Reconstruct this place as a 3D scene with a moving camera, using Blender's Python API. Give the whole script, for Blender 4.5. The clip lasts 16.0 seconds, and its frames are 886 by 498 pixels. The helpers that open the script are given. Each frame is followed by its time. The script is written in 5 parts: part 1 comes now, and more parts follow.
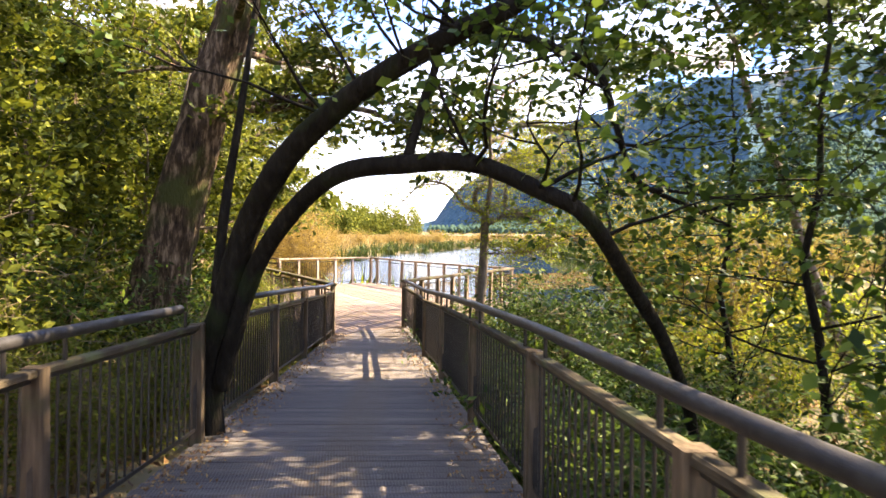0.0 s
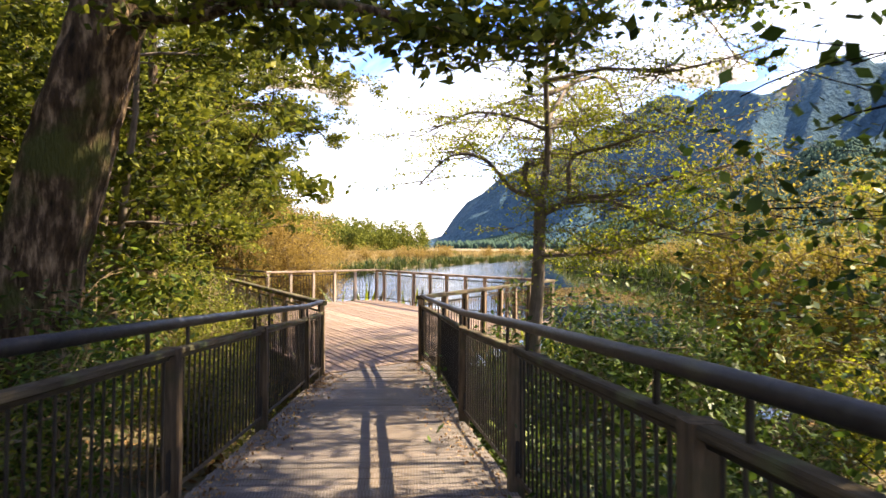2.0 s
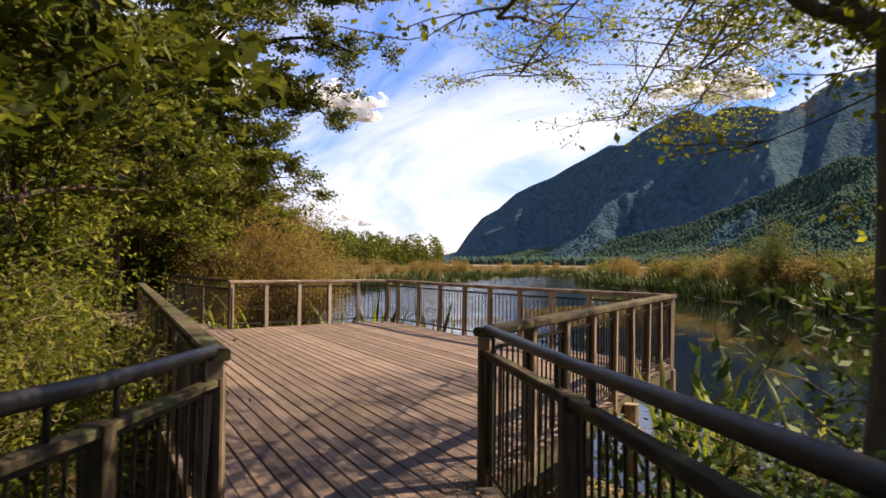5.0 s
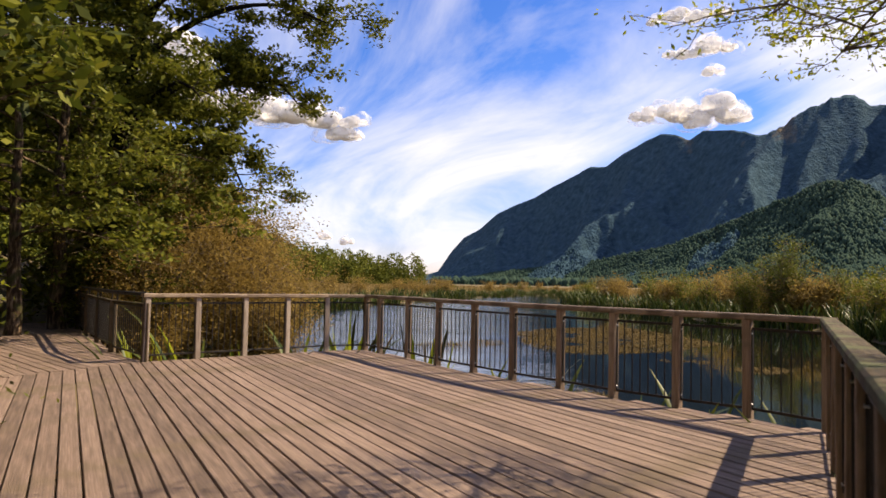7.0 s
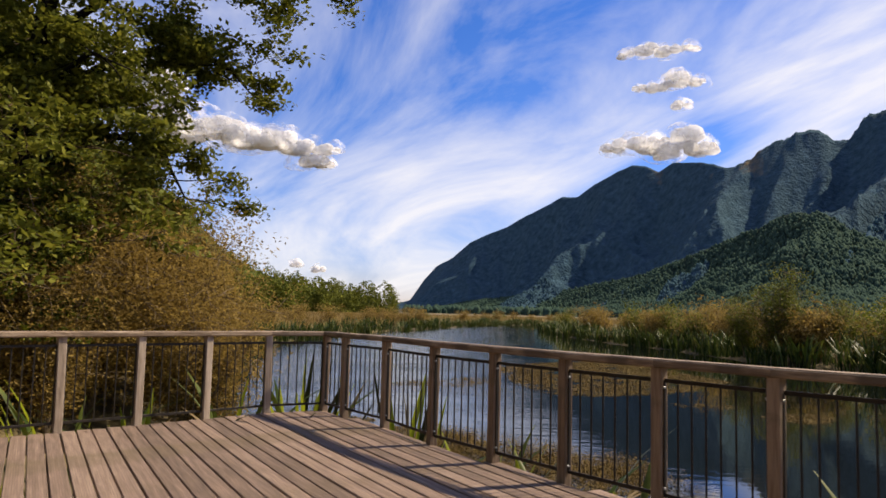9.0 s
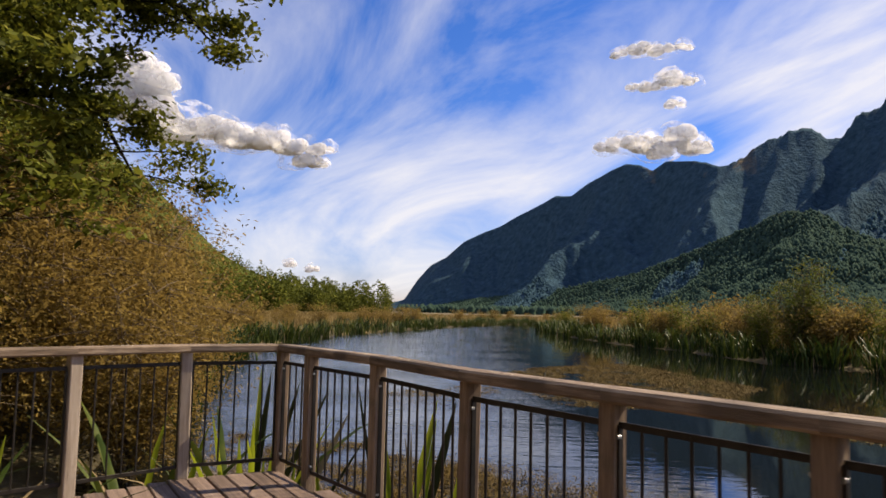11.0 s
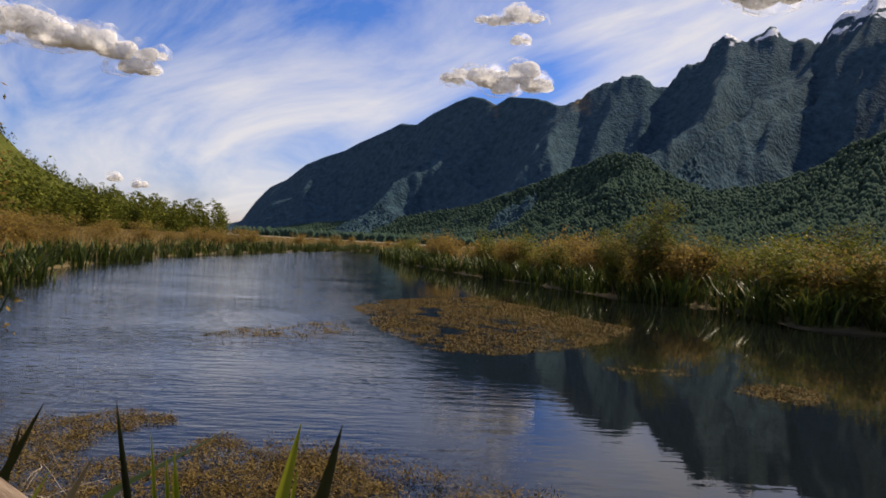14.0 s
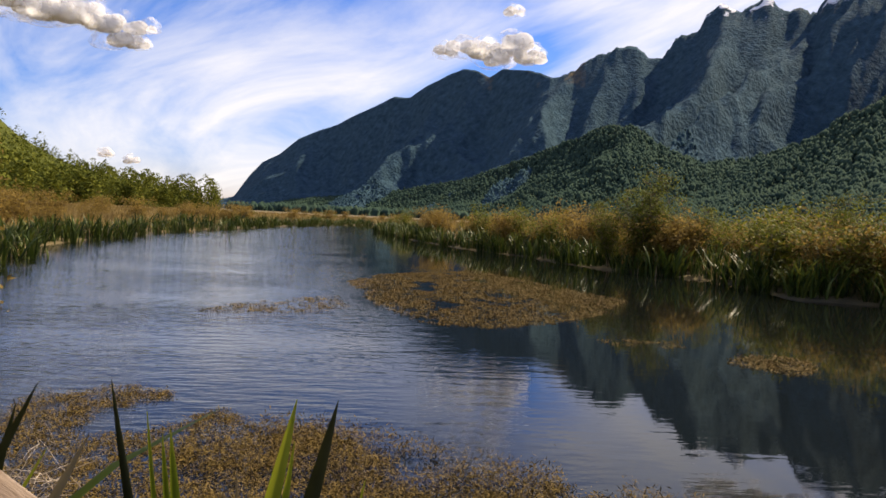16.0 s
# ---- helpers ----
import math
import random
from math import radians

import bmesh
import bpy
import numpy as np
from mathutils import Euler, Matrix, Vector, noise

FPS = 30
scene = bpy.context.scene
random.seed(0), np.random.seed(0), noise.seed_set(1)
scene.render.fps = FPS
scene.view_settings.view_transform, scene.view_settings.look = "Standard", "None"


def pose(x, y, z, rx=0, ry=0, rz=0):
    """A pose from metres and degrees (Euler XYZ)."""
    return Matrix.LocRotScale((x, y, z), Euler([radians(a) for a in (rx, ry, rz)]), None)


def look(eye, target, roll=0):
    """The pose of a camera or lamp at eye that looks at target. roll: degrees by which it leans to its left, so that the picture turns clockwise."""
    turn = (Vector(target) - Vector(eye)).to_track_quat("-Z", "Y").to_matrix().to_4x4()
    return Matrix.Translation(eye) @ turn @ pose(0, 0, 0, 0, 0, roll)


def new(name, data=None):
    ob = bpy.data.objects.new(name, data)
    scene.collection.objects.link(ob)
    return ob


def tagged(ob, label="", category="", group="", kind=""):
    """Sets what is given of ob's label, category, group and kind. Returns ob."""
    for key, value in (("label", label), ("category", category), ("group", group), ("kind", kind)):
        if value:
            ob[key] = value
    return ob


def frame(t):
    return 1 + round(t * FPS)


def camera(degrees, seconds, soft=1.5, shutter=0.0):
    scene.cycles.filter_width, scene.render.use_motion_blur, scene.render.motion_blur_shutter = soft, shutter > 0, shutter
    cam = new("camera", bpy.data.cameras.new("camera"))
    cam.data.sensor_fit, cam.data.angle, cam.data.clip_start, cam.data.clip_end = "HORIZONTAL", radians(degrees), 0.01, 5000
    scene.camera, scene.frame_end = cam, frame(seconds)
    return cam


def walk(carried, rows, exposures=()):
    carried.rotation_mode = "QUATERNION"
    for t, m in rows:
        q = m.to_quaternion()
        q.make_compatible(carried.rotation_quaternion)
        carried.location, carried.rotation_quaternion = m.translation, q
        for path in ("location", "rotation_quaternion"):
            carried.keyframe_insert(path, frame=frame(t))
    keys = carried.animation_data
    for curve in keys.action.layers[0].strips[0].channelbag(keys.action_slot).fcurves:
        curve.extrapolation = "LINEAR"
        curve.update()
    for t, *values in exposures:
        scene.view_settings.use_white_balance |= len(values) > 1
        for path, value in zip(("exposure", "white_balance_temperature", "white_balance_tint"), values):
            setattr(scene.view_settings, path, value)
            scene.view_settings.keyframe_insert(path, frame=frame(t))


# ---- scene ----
cam = camera(62.0, 16.0, soft=1.6, shutter=0.25)
PATH = [
    (0, (3.245, -9.194, 2.240), (2.968, -7.213, 2.192), 0.8),
    (0.5, (2.962, -8.043, 2.157), (2.672, -6.064, 2.124), 1.1),
    (1, (2.733, -6.953, 2.034), (2.440, -4.975, 2.007), 0.8),
    (1.5, (2.437, -5.792, 1.982), (2.135, -3.815, 1.966), 0.9),
    (2, (2.173, -4.589, 1.916), (1.878, -2.611, 1.911), 0.3),
    (2.5, (1.908, -3.434, 1.898), (1.606, -1.456, 1.899), 0.5),
    (3, (1.638, -2.325, 1.826), (1.339, -0.347, 1.837), 0.6),
    (3.5, (1.367, -1.153, 1.794), (1.055, 0.823, 1.819), 0.6),
    (4, (1.059, -0.024, 1.715), (0.741, 1.950, 1.744), 0.4),
    (4.2, (0.945, 0.460, 1.680), (0.615, 2.432, 1.712), 0.5),
    (6.3, (-0.162, 5.565, 1.375), (-0.495, 7.537, 1.423), 0.8),
    (6.5, (-0.297, 5.968, 1.358), (-0.612, 7.942, 1.422), 1.1),
    (7, (-0.525, 6.993, 1.361), (-0.81, 8.97, 1.453), 1.1),
    (7.5, (-0.751, 8.075, 1.393), (-1.005, 10.056, 1.504), 1.2),
    (8, (-0.982, 9.006, 1.401), (-1.219, 10.988, 1.523), 1.7),
    (8.5, (-1.172, 10.06, 1.418), (-1.396, 12.043, 1.558), 1.9),
    (9, (-1.406, 11.156, 1.409), (-1.618, 13.137, 1.58), 1.4),
    (9.2, (-1.496, 11.566, 1.423), (-1.701, 13.547, 1.609), 1.4),
    (11.3, (-2.222, 15.582, 1.411), (-2.413, 17.566, 1.58), 1.1),
    (11.5, (-2.332, 16.019, 1.407), (-2.505, 18.004, 1.58), 0.7),
    (12, (-2.522, 17.056, 1.434), (-2.645, 19.045, 1.604), 0.5),
    (12.5, (-2.600, 17.920, 1.440), (-2.671, 19.912, 1.599), 0.2),
    (13, (-2.620, 18.770, 1.410), (-2.624, 20.766, 1.530), 1.0),
    (13.5, (-2.690, 19.300, 1.400), (-2.585, 21.297, 1.459), 2.2),
    (14, (-2.700, 19.410, 1.395), (-2.461, 21.395, 1.382), 3.2),
    (14.5, (-2.700, 19.430, 1.400), (-2.383, 21.404, 1.328), 3.5),
    (15, (-2.710, 19.440, 1.400), (-2.408, 21.414, 1.304), 3.8),
    (15.5, (-2.700, 19.430, 1.400), (-2.479, 21.414, 1.288), 3.0),
    (16, (-2.700, 19.430, 1.400), (-2.442, 21.412, 1.317), 2.8),
]
EXPOSURES = [(0, 2.9, 7600, 12), (1.5, 2.6, 7600, 12), (3, 1.62, 7500, 12), (4.2, 1.12, 7500, 13), (6.3, 0.85, 7500, 14), (9.2, 0.47, 7150, 12), (12.5, 0.38, 7150, 12), (13.5, 0.17, 7200, 12), (14.2, 0.22, 7300, 12), (15, 0.54, 7400, 12), (16, 0.6, 7400, 12)]
walk(cam, [(t, look(eye, aim, roll)) for t, eye, aim, roll in PATH], EXPOSURES)

# ---- world and sun ----
SUN_DIR = Vector((0.88, 0.47, 0.0)).normalized()
SUN_ELEV = radians(46)
SUN_AZ = math.atan2(SUN_DIR.x, SUN_DIR.y)
world = bpy.data.worlds.new("world")
scene.world = world
world.use_nodes = True
wn, wl = world.node_tree.nodes, world.node_tree.links
wn.clear()
w_out = wn.new("ShaderNodeOutputWorld")
w_bg = wn.new("ShaderNodeBackground")
w_sky = wn.new("ShaderNodeTexSky")
w_sky.sky_type, w_sky.sun_disc = "NISHITA", False
w_sky.sun_elevation, w_sky.sun_rotation = SUN_ELEV, SUN_AZ
w_sky.air_density, w_sky.dust_density, w_sky.ozone_density = 1.0, 0.3, 3.0
w_bg.inputs["Strength"].default_value = 0.088


def wnode(kind, **values):
    n = wn.new(kind)
    for key, value in values.items():
        n.inputs[key].default_value = value
    return n


# high thin cloud, drawn out in long streaks over the whole sky
w_co = wn.new("ShaderNodeTexCoord")
w_sep = wn.new("ShaderNodeSeparateXYZ")
wl.new(w_co.outputs["Generated"], w_sep.inputs[0])
w_z = wn.new("ShaderNodeMath")
w_z.operation = "MAXIMUM"
w_z.inputs[1].default_value = 0.0
wl.new(w_sep.outputs["Z"], w_z.inputs[0])
w_za = wn.new("ShaderNodeMath")
w_za.inputs[1].default_value = 0.16
wl.new(w_z.outputs[0], w_za.inputs[0])
w_div = []
for axis in "XY":
    d = wn.new("ShaderNodeMath")
    d.operation = "DIVIDE"
    wl.new(w_sep.outputs[axis], d.inputs[0])
    wl.new(w_za.outputs[0], d.inputs[1])
    w_div.append(d)
w_com = wn.new("ShaderNodeCombineXYZ")
wl.new(w_div[0].outputs[0], w_com.inputs[0])
wl.new(w_div[1].outputs[0], w_com.inputs[1])
w_rot = wn.new("ShaderNodeVectorRotate")
w_rot.inputs["Angle"].default_value = radians(-28)
wl.new(w_com.outputs[0], w_rot.inputs["Vector"])
w_map = wn.new("ShaderNodeMapping")
w_map.inputs["Scale"].default_value = (1.7, 0.55, 1.0)
w_map.inputs["Location"].default_value = (0.35, 0.2, 0.0)
wl.new(w_rot.outputs[0], w_map.inputs["Vector"])
w_n1 = wnode("ShaderNodeTexNoise", Scale=0.9, Detail=9.0, Roughness=0.58, Distortion=0.7)
wl.new(w_map.outputs[0], w_n1.inputs["Vector"])
# thicker banks of the same thin cloud: bearing, height, width in degrees, weight
w_sum = w_n1.outputs["Fac"]
for be_, el_, wide_, much_ in ((-22, 9.5, 4, 0.06), (-15, 8.5, 5, 0.07), (-8, 6.5, 5, 0.07), (-9, 13.0, 5, 0.04), (0, 10.5, 5, 0.05), (18, 15, 4, 0.10), (22, 18, 6, 0.13), (28, 22, 7, 0.13), (-14, 19, 6, 0.05), (-22, 24, 6, 0.03), (14, 15, 3, -0.05)):
    w_d = wn.new("ShaderNodeVectorMath")
    w_d.operation = "DISTANCE"
    w_d.inputs[1].default_value = (math.sin(radians(be_)) * math.cos(radians(el_)), math.cos(radians(be_)) * math.cos(radians(el_)), math.sin(radians(el_)))
    wl.new(w_co.outputs["Generated"], w_d.inputs[0])
    w_r = wn.new("ShaderNodeMapRange")
    w_r.interpolation_type = "SMOOTHSTEP"
    w_r.inputs["From Min"].default_value, w_r.inputs["From Max"].default_value = radians(wide_ * 1.6), 0.0
    w_r.inputs["To Min"].default_value, w_r.inputs["To Max"].default_value = 0.0, much_
    wl.new(w_d.outputs["Value"], w_r.inputs["Value"])
    w_add = wn.new("ShaderNodeMath")
    wl.new(w_sum, w_add.inputs[0])
    wl.new(w_r.outputs["Result"], w_add.inputs[1])
    w_sum = w_add.outputs[0]
w_ramp = wn.new("ShaderNodeValToRGB")
w_ramp.color_ramp.elements[0].position, w_ramp.color_ramp.elements[1].position = 0.40, 0.69
wl.new(w_sum, w_ramp.inputs["Fac"])
w_mix = wn.new("ShaderNodeMix")
w_mix.data_type = "RGBA"
w_mix.inputs["B"].default_value = (7.9, 8.1, 8.7, 1)
w_fac = wn.new("ShaderNodeMath")
w_fac.operation = "MULTIPLY"
w_fac.inputs[1].default_value = 0.85
wl.new(w_ramp.outputs["Color"], w_fac.inputs[0])
wl.new(w_fac.outputs[0], w_mix.inputs["Factor"])
w_hsv = wnode("ShaderNodeHueSaturation", Saturation=1.35, Value=0.95)
wl.new(w_sky.outputs["Color"], w_hsv.inputs["Color"])
w_tint = wn.new("ShaderNodeMix")
w_tint.data_type, w_tint.blend_type = "RGBA", "MULTIPLY"
w_tint.inputs["Factor"].default_value = 1.0
w_tint.inputs["B"].default_value = (0.95, 0.9, 1.35, 1)
wl.new(w_hsv.outputs["Color"], w_tint.inputs["A"])
wl.new(w_tint.outputs["Result"], w_mix.inputs["A"])
wl.new(w_mix.outputs["Result"], w_bg.inputs["Color"])
wl.new(w_bg.outputs[0], w_out.inputs["Surface"])

sun = new("sun", bpy.data.lights.new("sun", "SUN"))
sun.data.energy, sun.data.angle, sun.data.color = 5.0, radians(0.55), (1.0, 0.88, 0.70)
sun.matrix_world = look((0, 0, 60), Vector((0, 0, 60)) - (SUN_DIR * math.cos(SUN_ELEV) + Vector((0, 0, math.sin(SUN_ELEV)))))

# ---- materials ----
def ramp_node(nt, stops):
    r = nt.nodes.new("ShaderNodeValToRGB")
    el = r.color_ramp.elements
    while len(el) < len(stops):
        el.new(0.5)
    for e, (pos, col) in zip(el, stops):
        e.position, e.color = pos, (*col, 1)
    return r


def surface(name, stops, scale=4.0, stretch=(1, 1, 1), rough=0.8, bump=0.3, fine=40.0, rnd=0.0, island=False, metallic=0.0, stain=None, spec=0.4, translucent=0.0, coords="Object", dist=0.01):
    """A procedural surface: colour ramp over stretched noise, a larger stain noise, a fine bump, and a tint per object or island."""
    m = bpy.data.materials.new(name)
    m.use_nodes = True
    nt = m.node_tree
    n, l = nt.nodes, nt.links
    bsdf = n["Principled BSDF"]
    co = n.new("ShaderNodeTexCoord")
    mp = n.new("ShaderNodeMapping")
    mp.inputs["Scale"].default_value = stretch
    l.new(co.outputs[coords], mp.inputs["Vector"])
    info = n.new("ShaderNodeObjectInfo")
    geo = n.new("ShaderNodeNewGeometry")
    rv = geo.outputs["Random Per Island"] if island else info.outputs["Random"]
    vec = mp.outputs["Vector"]
    if rnd:
        off = n.new("ShaderNodeVectorMath")
        off.operation = "SCALE"
        off.inputs[0].default_value = (37.0, 17.0, 29.0)
        l.new(rv, off.inputs["Scale"])
        add = n.new("ShaderNodeVectorMath")
        l.new(vec, add.inputs[0])
        l.new(off.outputs[0], add.inputs[1])
        vec = add.outputs[0]
    big = n.new("ShaderNodeTexNoise")
    big.inputs["Scale"].default_value, big.inputs["Detail"].default_value, big.inputs["Roughness"].default_value = scale, 6, 0.62
    l.new(vec, big.inputs["Vector"])
    fac = big.outputs["Fac"]
    if rnd:
        ma = n.new("ShaderNodeMath")
        ma.operation = "MULTIPLY_ADD"
        ma.inputs[1].default_value = rnd
        ad = n.new("ShaderNodeMath")
        ad.operation = "SUBTRACT"
        l.new(rv, ma.inputs[0])
        l.new(fac, ma.inputs[2])
        l.new(ma.outputs[0], ad.inputs[0])
        ad.inputs[1].default_value = rnd * 0.5
        fac = ad.outputs[0]
    rp = ramp_node(nt, stops)
    l.new(fac, rp.inputs["Fac"])
    col = rp.outputs["Color"]
    if stain:
        sn = n.new("ShaderNodeTexNoise")
        sn.inputs["Scale"].default_value, sn.inputs["Detail"].default_value = stain[0], 4
        l.new(co.outputs[coords], sn.inputs["Vector"])
        sr = ramp_node(nt, [(stain[1], (0, 0, 0)), (stain[2], (1, 1, 1))])
        l.new(sn.outputs["Fac"], sr.inputs["Fac"])
        mx = n.new("ShaderNodeMix")
        mx.data_type = "RGBA"
        l.new(sr.outputs["Color"], mx.inputs["Factor"])
        l.new(col, mx.inputs["A"])
        mx.inputs["B"].default_value = (*stain[3], 1)
        col = mx.outputs["Result"]
    l.new(col, bsdf.inputs["Base Color"])
    bsdf.inputs["Roughness"].default_value = rough
    bsdf.inputs["Metallic"].default_value = metallic
    bsdf.inputs["Specular IOR Level"].default_value = spec
    if bump:
        fn = n.new("ShaderNodeTexNoise")
        fn.inputs["Scale"].default_value, fn.inputs["Detail"].default_value = fine, 5
        l.new(vec, fn.inputs["Vector"])
        bp = n.new("ShaderNodeBump")
        bp.inputs["Strength"].default_value, bp.inputs["Distance"].default_value = bump, dist
        l.new(fn.outputs["Fac"], bp.inputs["Height"])
        l.new(bp.outputs["Normal"], bsdf.inputs["Normal"])
    if translucent:
        tr = n.new("ShaderNodeBsdfTranslucent")
        l.new(col, tr.inputs["Color"])
        ms = n.new("ShaderNodeMixShader")
        ms.inputs[0].default_value = translucent
        l.new(bsdf.outputs[0], ms.inputs[1])
        l.new(tr.outputs[0], ms.inputs[2])
        l.new(ms.outputs[0], n["Material Output"].inputs["Surface"])
    return m


def mesh_grid(m, pitch, amount, colour):
    """Lays a fine wire netting over a timber surface: thin lines with relief."""
    nt = m.node_tree
    n, l = nt.nodes, nt.links
    bsdf = n["Principled BSDF"]
    co = n.new("ShaderNodeTexCoord")
    facs = []
    for axis in "XY":
        w = n.new("ShaderNodeTexWave")
        w.bands_direction, w.wave_profile = axis, "SIN"
        w.inputs["Scale"].default_value = 0.314159 / pitch
        w.inputs["Distortion"].default_value, w.inputs["Detail"].default_value = 0.6, 1
        l.new(co.outputs["Object"], w.inputs["Vector"])
        facs.append(w.outputs["Fac"])
    mxm = n.new("ShaderNodeMath")
    mxm.operation = "MAXIMUM"
    l.new(facs[0], mxm.inputs[0])
    l.new(facs[1], mxm.inputs[1])
    line = ramp_node(nt, [(0.80, (0, 0, 0)), (0.93, (1, 1, 1))])
    l.new(mxm.outputs[0], line.inputs["Fac"])
    dim = n.new("ShaderNodeMath")
    dim.operation = "MULTIPLY"
    dim.inputs[1].default_value = amount
    l.new(line.outputs["Color"], dim.inputs[0])
    old = bsdf.inputs["Base Color"].links[0].from_socket
    mx = n.new("ShaderNodeMix")
    mx.data_type = "RGBA"
    l.new(dim.outputs[0], mx.inputs["Factor"])
    l.new(old, mx.inputs["A"])
    mx.inputs["B"].default_value = (*colour, 1)
    l.new(mx.outputs["Result"], bsdf.inputs["Base Color"])
    bp = n.new("ShaderNodeBump")
    bp.inputs["Strength"].default_value, bp.inputs["Distance"].default_value = 0.8, 0.003
    l.new(line.outputs["Color"], bp.inputs["Height"])
    if bsdf.inputs["Normal"].links:
        l.new(bsdf.inputs["Normal"].links[0].from_socket, bp.inputs["Normal"])
    l.new(bp.outputs["Normal"], bsdf.inputs["Normal"])
    return m


M_DECK = mesh_grid(surface("deck_timber", [(0.25, (0.115, 0.078, 0.055)), (0.5, (0.245, 0.168, 0.124)), (0.75, (0.38, 0.272, 0.205))], 5, (0.35, 6, 6), 0.85, 0.5, 60, rnd=0.28,
                           stain=(0.9, 0.52, 0.72, (0.16, 0.115, 0.06))), 0.019, 0.55, (0.09, 0.07, 0.06))
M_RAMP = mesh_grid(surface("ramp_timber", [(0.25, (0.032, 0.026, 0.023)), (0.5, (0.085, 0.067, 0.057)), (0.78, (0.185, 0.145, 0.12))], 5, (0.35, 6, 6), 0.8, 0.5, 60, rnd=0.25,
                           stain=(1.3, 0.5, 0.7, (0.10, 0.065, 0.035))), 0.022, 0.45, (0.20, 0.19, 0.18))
M_POST = surface("post_timber", [(0.25, (0.12, 0.08, 0.05)), (0.5, (0.25, 0.175, 0.115)), (0.8, (0.40, 0.30, 0.21))], 7, (5, 5, 0.4), 0.8, 0.4, 50, rnd=0.2, stain=(3, 0.55, 0.7, (0.10, 0.09, 0.05)))
M_SHADED_POST = surface("shaded_post_timber", [(0.25, (0.04, 0.028, 0.018)), (0.5, (0.10, 0.072, 0.046)), (0.8, (0.21, 0.155, 0.10))], 7, (5, 5, 0.4), 0.85, 0.4, 50, rnd=0.2, spec=0.15, stain=(3, 0.52, 0.7, (0.06, 0.06, 0.03)))
M_SUNLIT_POST = surface("sunlit_post_timber", [(0.25, (0.20, 0.155, 0.115)), (0.5, (0.36, 0.29, 0.225)), (0.8, (0.50, 0.42, 0.34))], 7, (5, 5, 0.4), 0.85, 0.4, 50, rnd=0.15, stain=(3, 0.58, 0.72, (0.20, 0.16, 0.11)))
M_RAIL = surface("rail_timber", [(0.25, (0.07, 0.05, 0.034)), (0.5, (0.21, 0.15, 0.10)), (0.75, (0.42, 0.33, 0.24))], 7, (0.4, 5, 5), 0.75, 0.4, 50, rnd=0.15, stain=(2.5, 0.55, 0.68, (0.13, 0.095, 0.065)))
M_DARKRAIL = surface("dark_rail_timber", [(0.25, (0.03, 0.024, 0.015)), (0.5, (0.07, 0.054, 0.034)), (0.8, (0.15, 0.12, 0.075))], 7, (0.4, 5, 5), 0.85, 0.4, 50, rnd=0.2, spec=0.15, stain=(3, 0.5, 0.66, (0.10, 0.11, 0.05)))
M_HAND = surface("round_handrail", [(0.3, (0.014, 0.013, 0.013)), (0.6, (0.032, 0.029, 0.028)), (0.8, (0.05, 0.045, 0.04))], 6, (0.5, 5, 5), 0.48, 0.25, 60, spec=0.25, stain=(4, 0.6, 0.75, (0.06, 0.06, 0.04)))
M_STEEL = surface("dark_steel", [(0.3, (0.018, 0.016, 0.014)), (0.7, (0.05, 0.042, 0.035))], 12, rough=0.5, bump=0.15, metallic=0.5)
M_BOLT = surface("bolt_steel", [(0.3, (0.25, 0.25, 0.25)), (0.7, (0.5, 0.5, 0.48))], 30, rough=0.4, bump=0.1, metallic=0.9)
M_SCRATCH = surface("scratched_bare_wood", [(0.3, (0.45, 0.37, 0.28)), (0.7, (0.60, 0.52, 0.42))], 30, rough=0.9, bump=0.2)
M_GROUND = surface("ground_soil", [(0.3, (0.035, 0.03, 0.014)), (0.5, (0.08, 0.065, 0.03)), (0.7, (0.15, 0.115, 0.05))], 0.8, rough=0.95, bump=0.8, fine=9, stain=(0.05, 0.45, 0.6, (0.20, 0.15, 0.06)), dist=0.05)
M_LITTER = surface("fallen_leaves", [(0.2, (0.10, 0.05, 0.02)), (0.5, (0.24, 0.13, 0.055)), (0.8, (0.38, 0.25, 0.10))], 3, rough=0.9, bump=0, rnd=0.7, island=True)
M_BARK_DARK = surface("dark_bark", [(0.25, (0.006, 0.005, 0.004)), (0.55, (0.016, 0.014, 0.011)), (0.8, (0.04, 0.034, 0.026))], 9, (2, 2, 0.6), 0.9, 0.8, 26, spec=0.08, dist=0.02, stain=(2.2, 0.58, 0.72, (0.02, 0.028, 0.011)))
M_BARK = surface("beech_bark", [(0.32, (0.016, 0.011, 0.007)), (0.5, (0.07, 0.045, 0.027)), (0.68, (0.33, 0.235, 0.15))], 5, (2.2, 2.2, 0.6), 0.9, 1.0, 16, spec=0.15, dist=0.05, stain=(1.6, 0.52, 0.64, (0.06, 0.065, 0.02)))
M_BARK_GREY = surface("grey_bark", [(0.25, (0.05, 0.04, 0.03)), (0.5, (0.13, 0.10, 0.075)), (0.8, (0.24, 0.19, 0.15))], 8, (2, 2, 0.6), 0.9, 0.7, 30, dist=0.01)
M_PALE_TWIG = surface("pale_dry_twig", [(0.3, (0.30, 0.24, 0.18)), (0.7, (0.48, 0.41, 0.33))], 10, rough=0.9, bump=0)
M_TWIG = surface("dry_twig", [(0.3, (0.10, 0.07, 0.04)), (0.7, (0.24, 0.18, 0.10))], 10, rough=0.9, bump=0)


def leaf(name, dark, mid, light, tr=0.35, rough=0.5):
    return surface(name, [(0.25, dark), (0.5, mid), (0.78, light)], 1.2, rough=rough, bump=0, rnd=0.4, island=True, translucent=tr, spec=0.12)


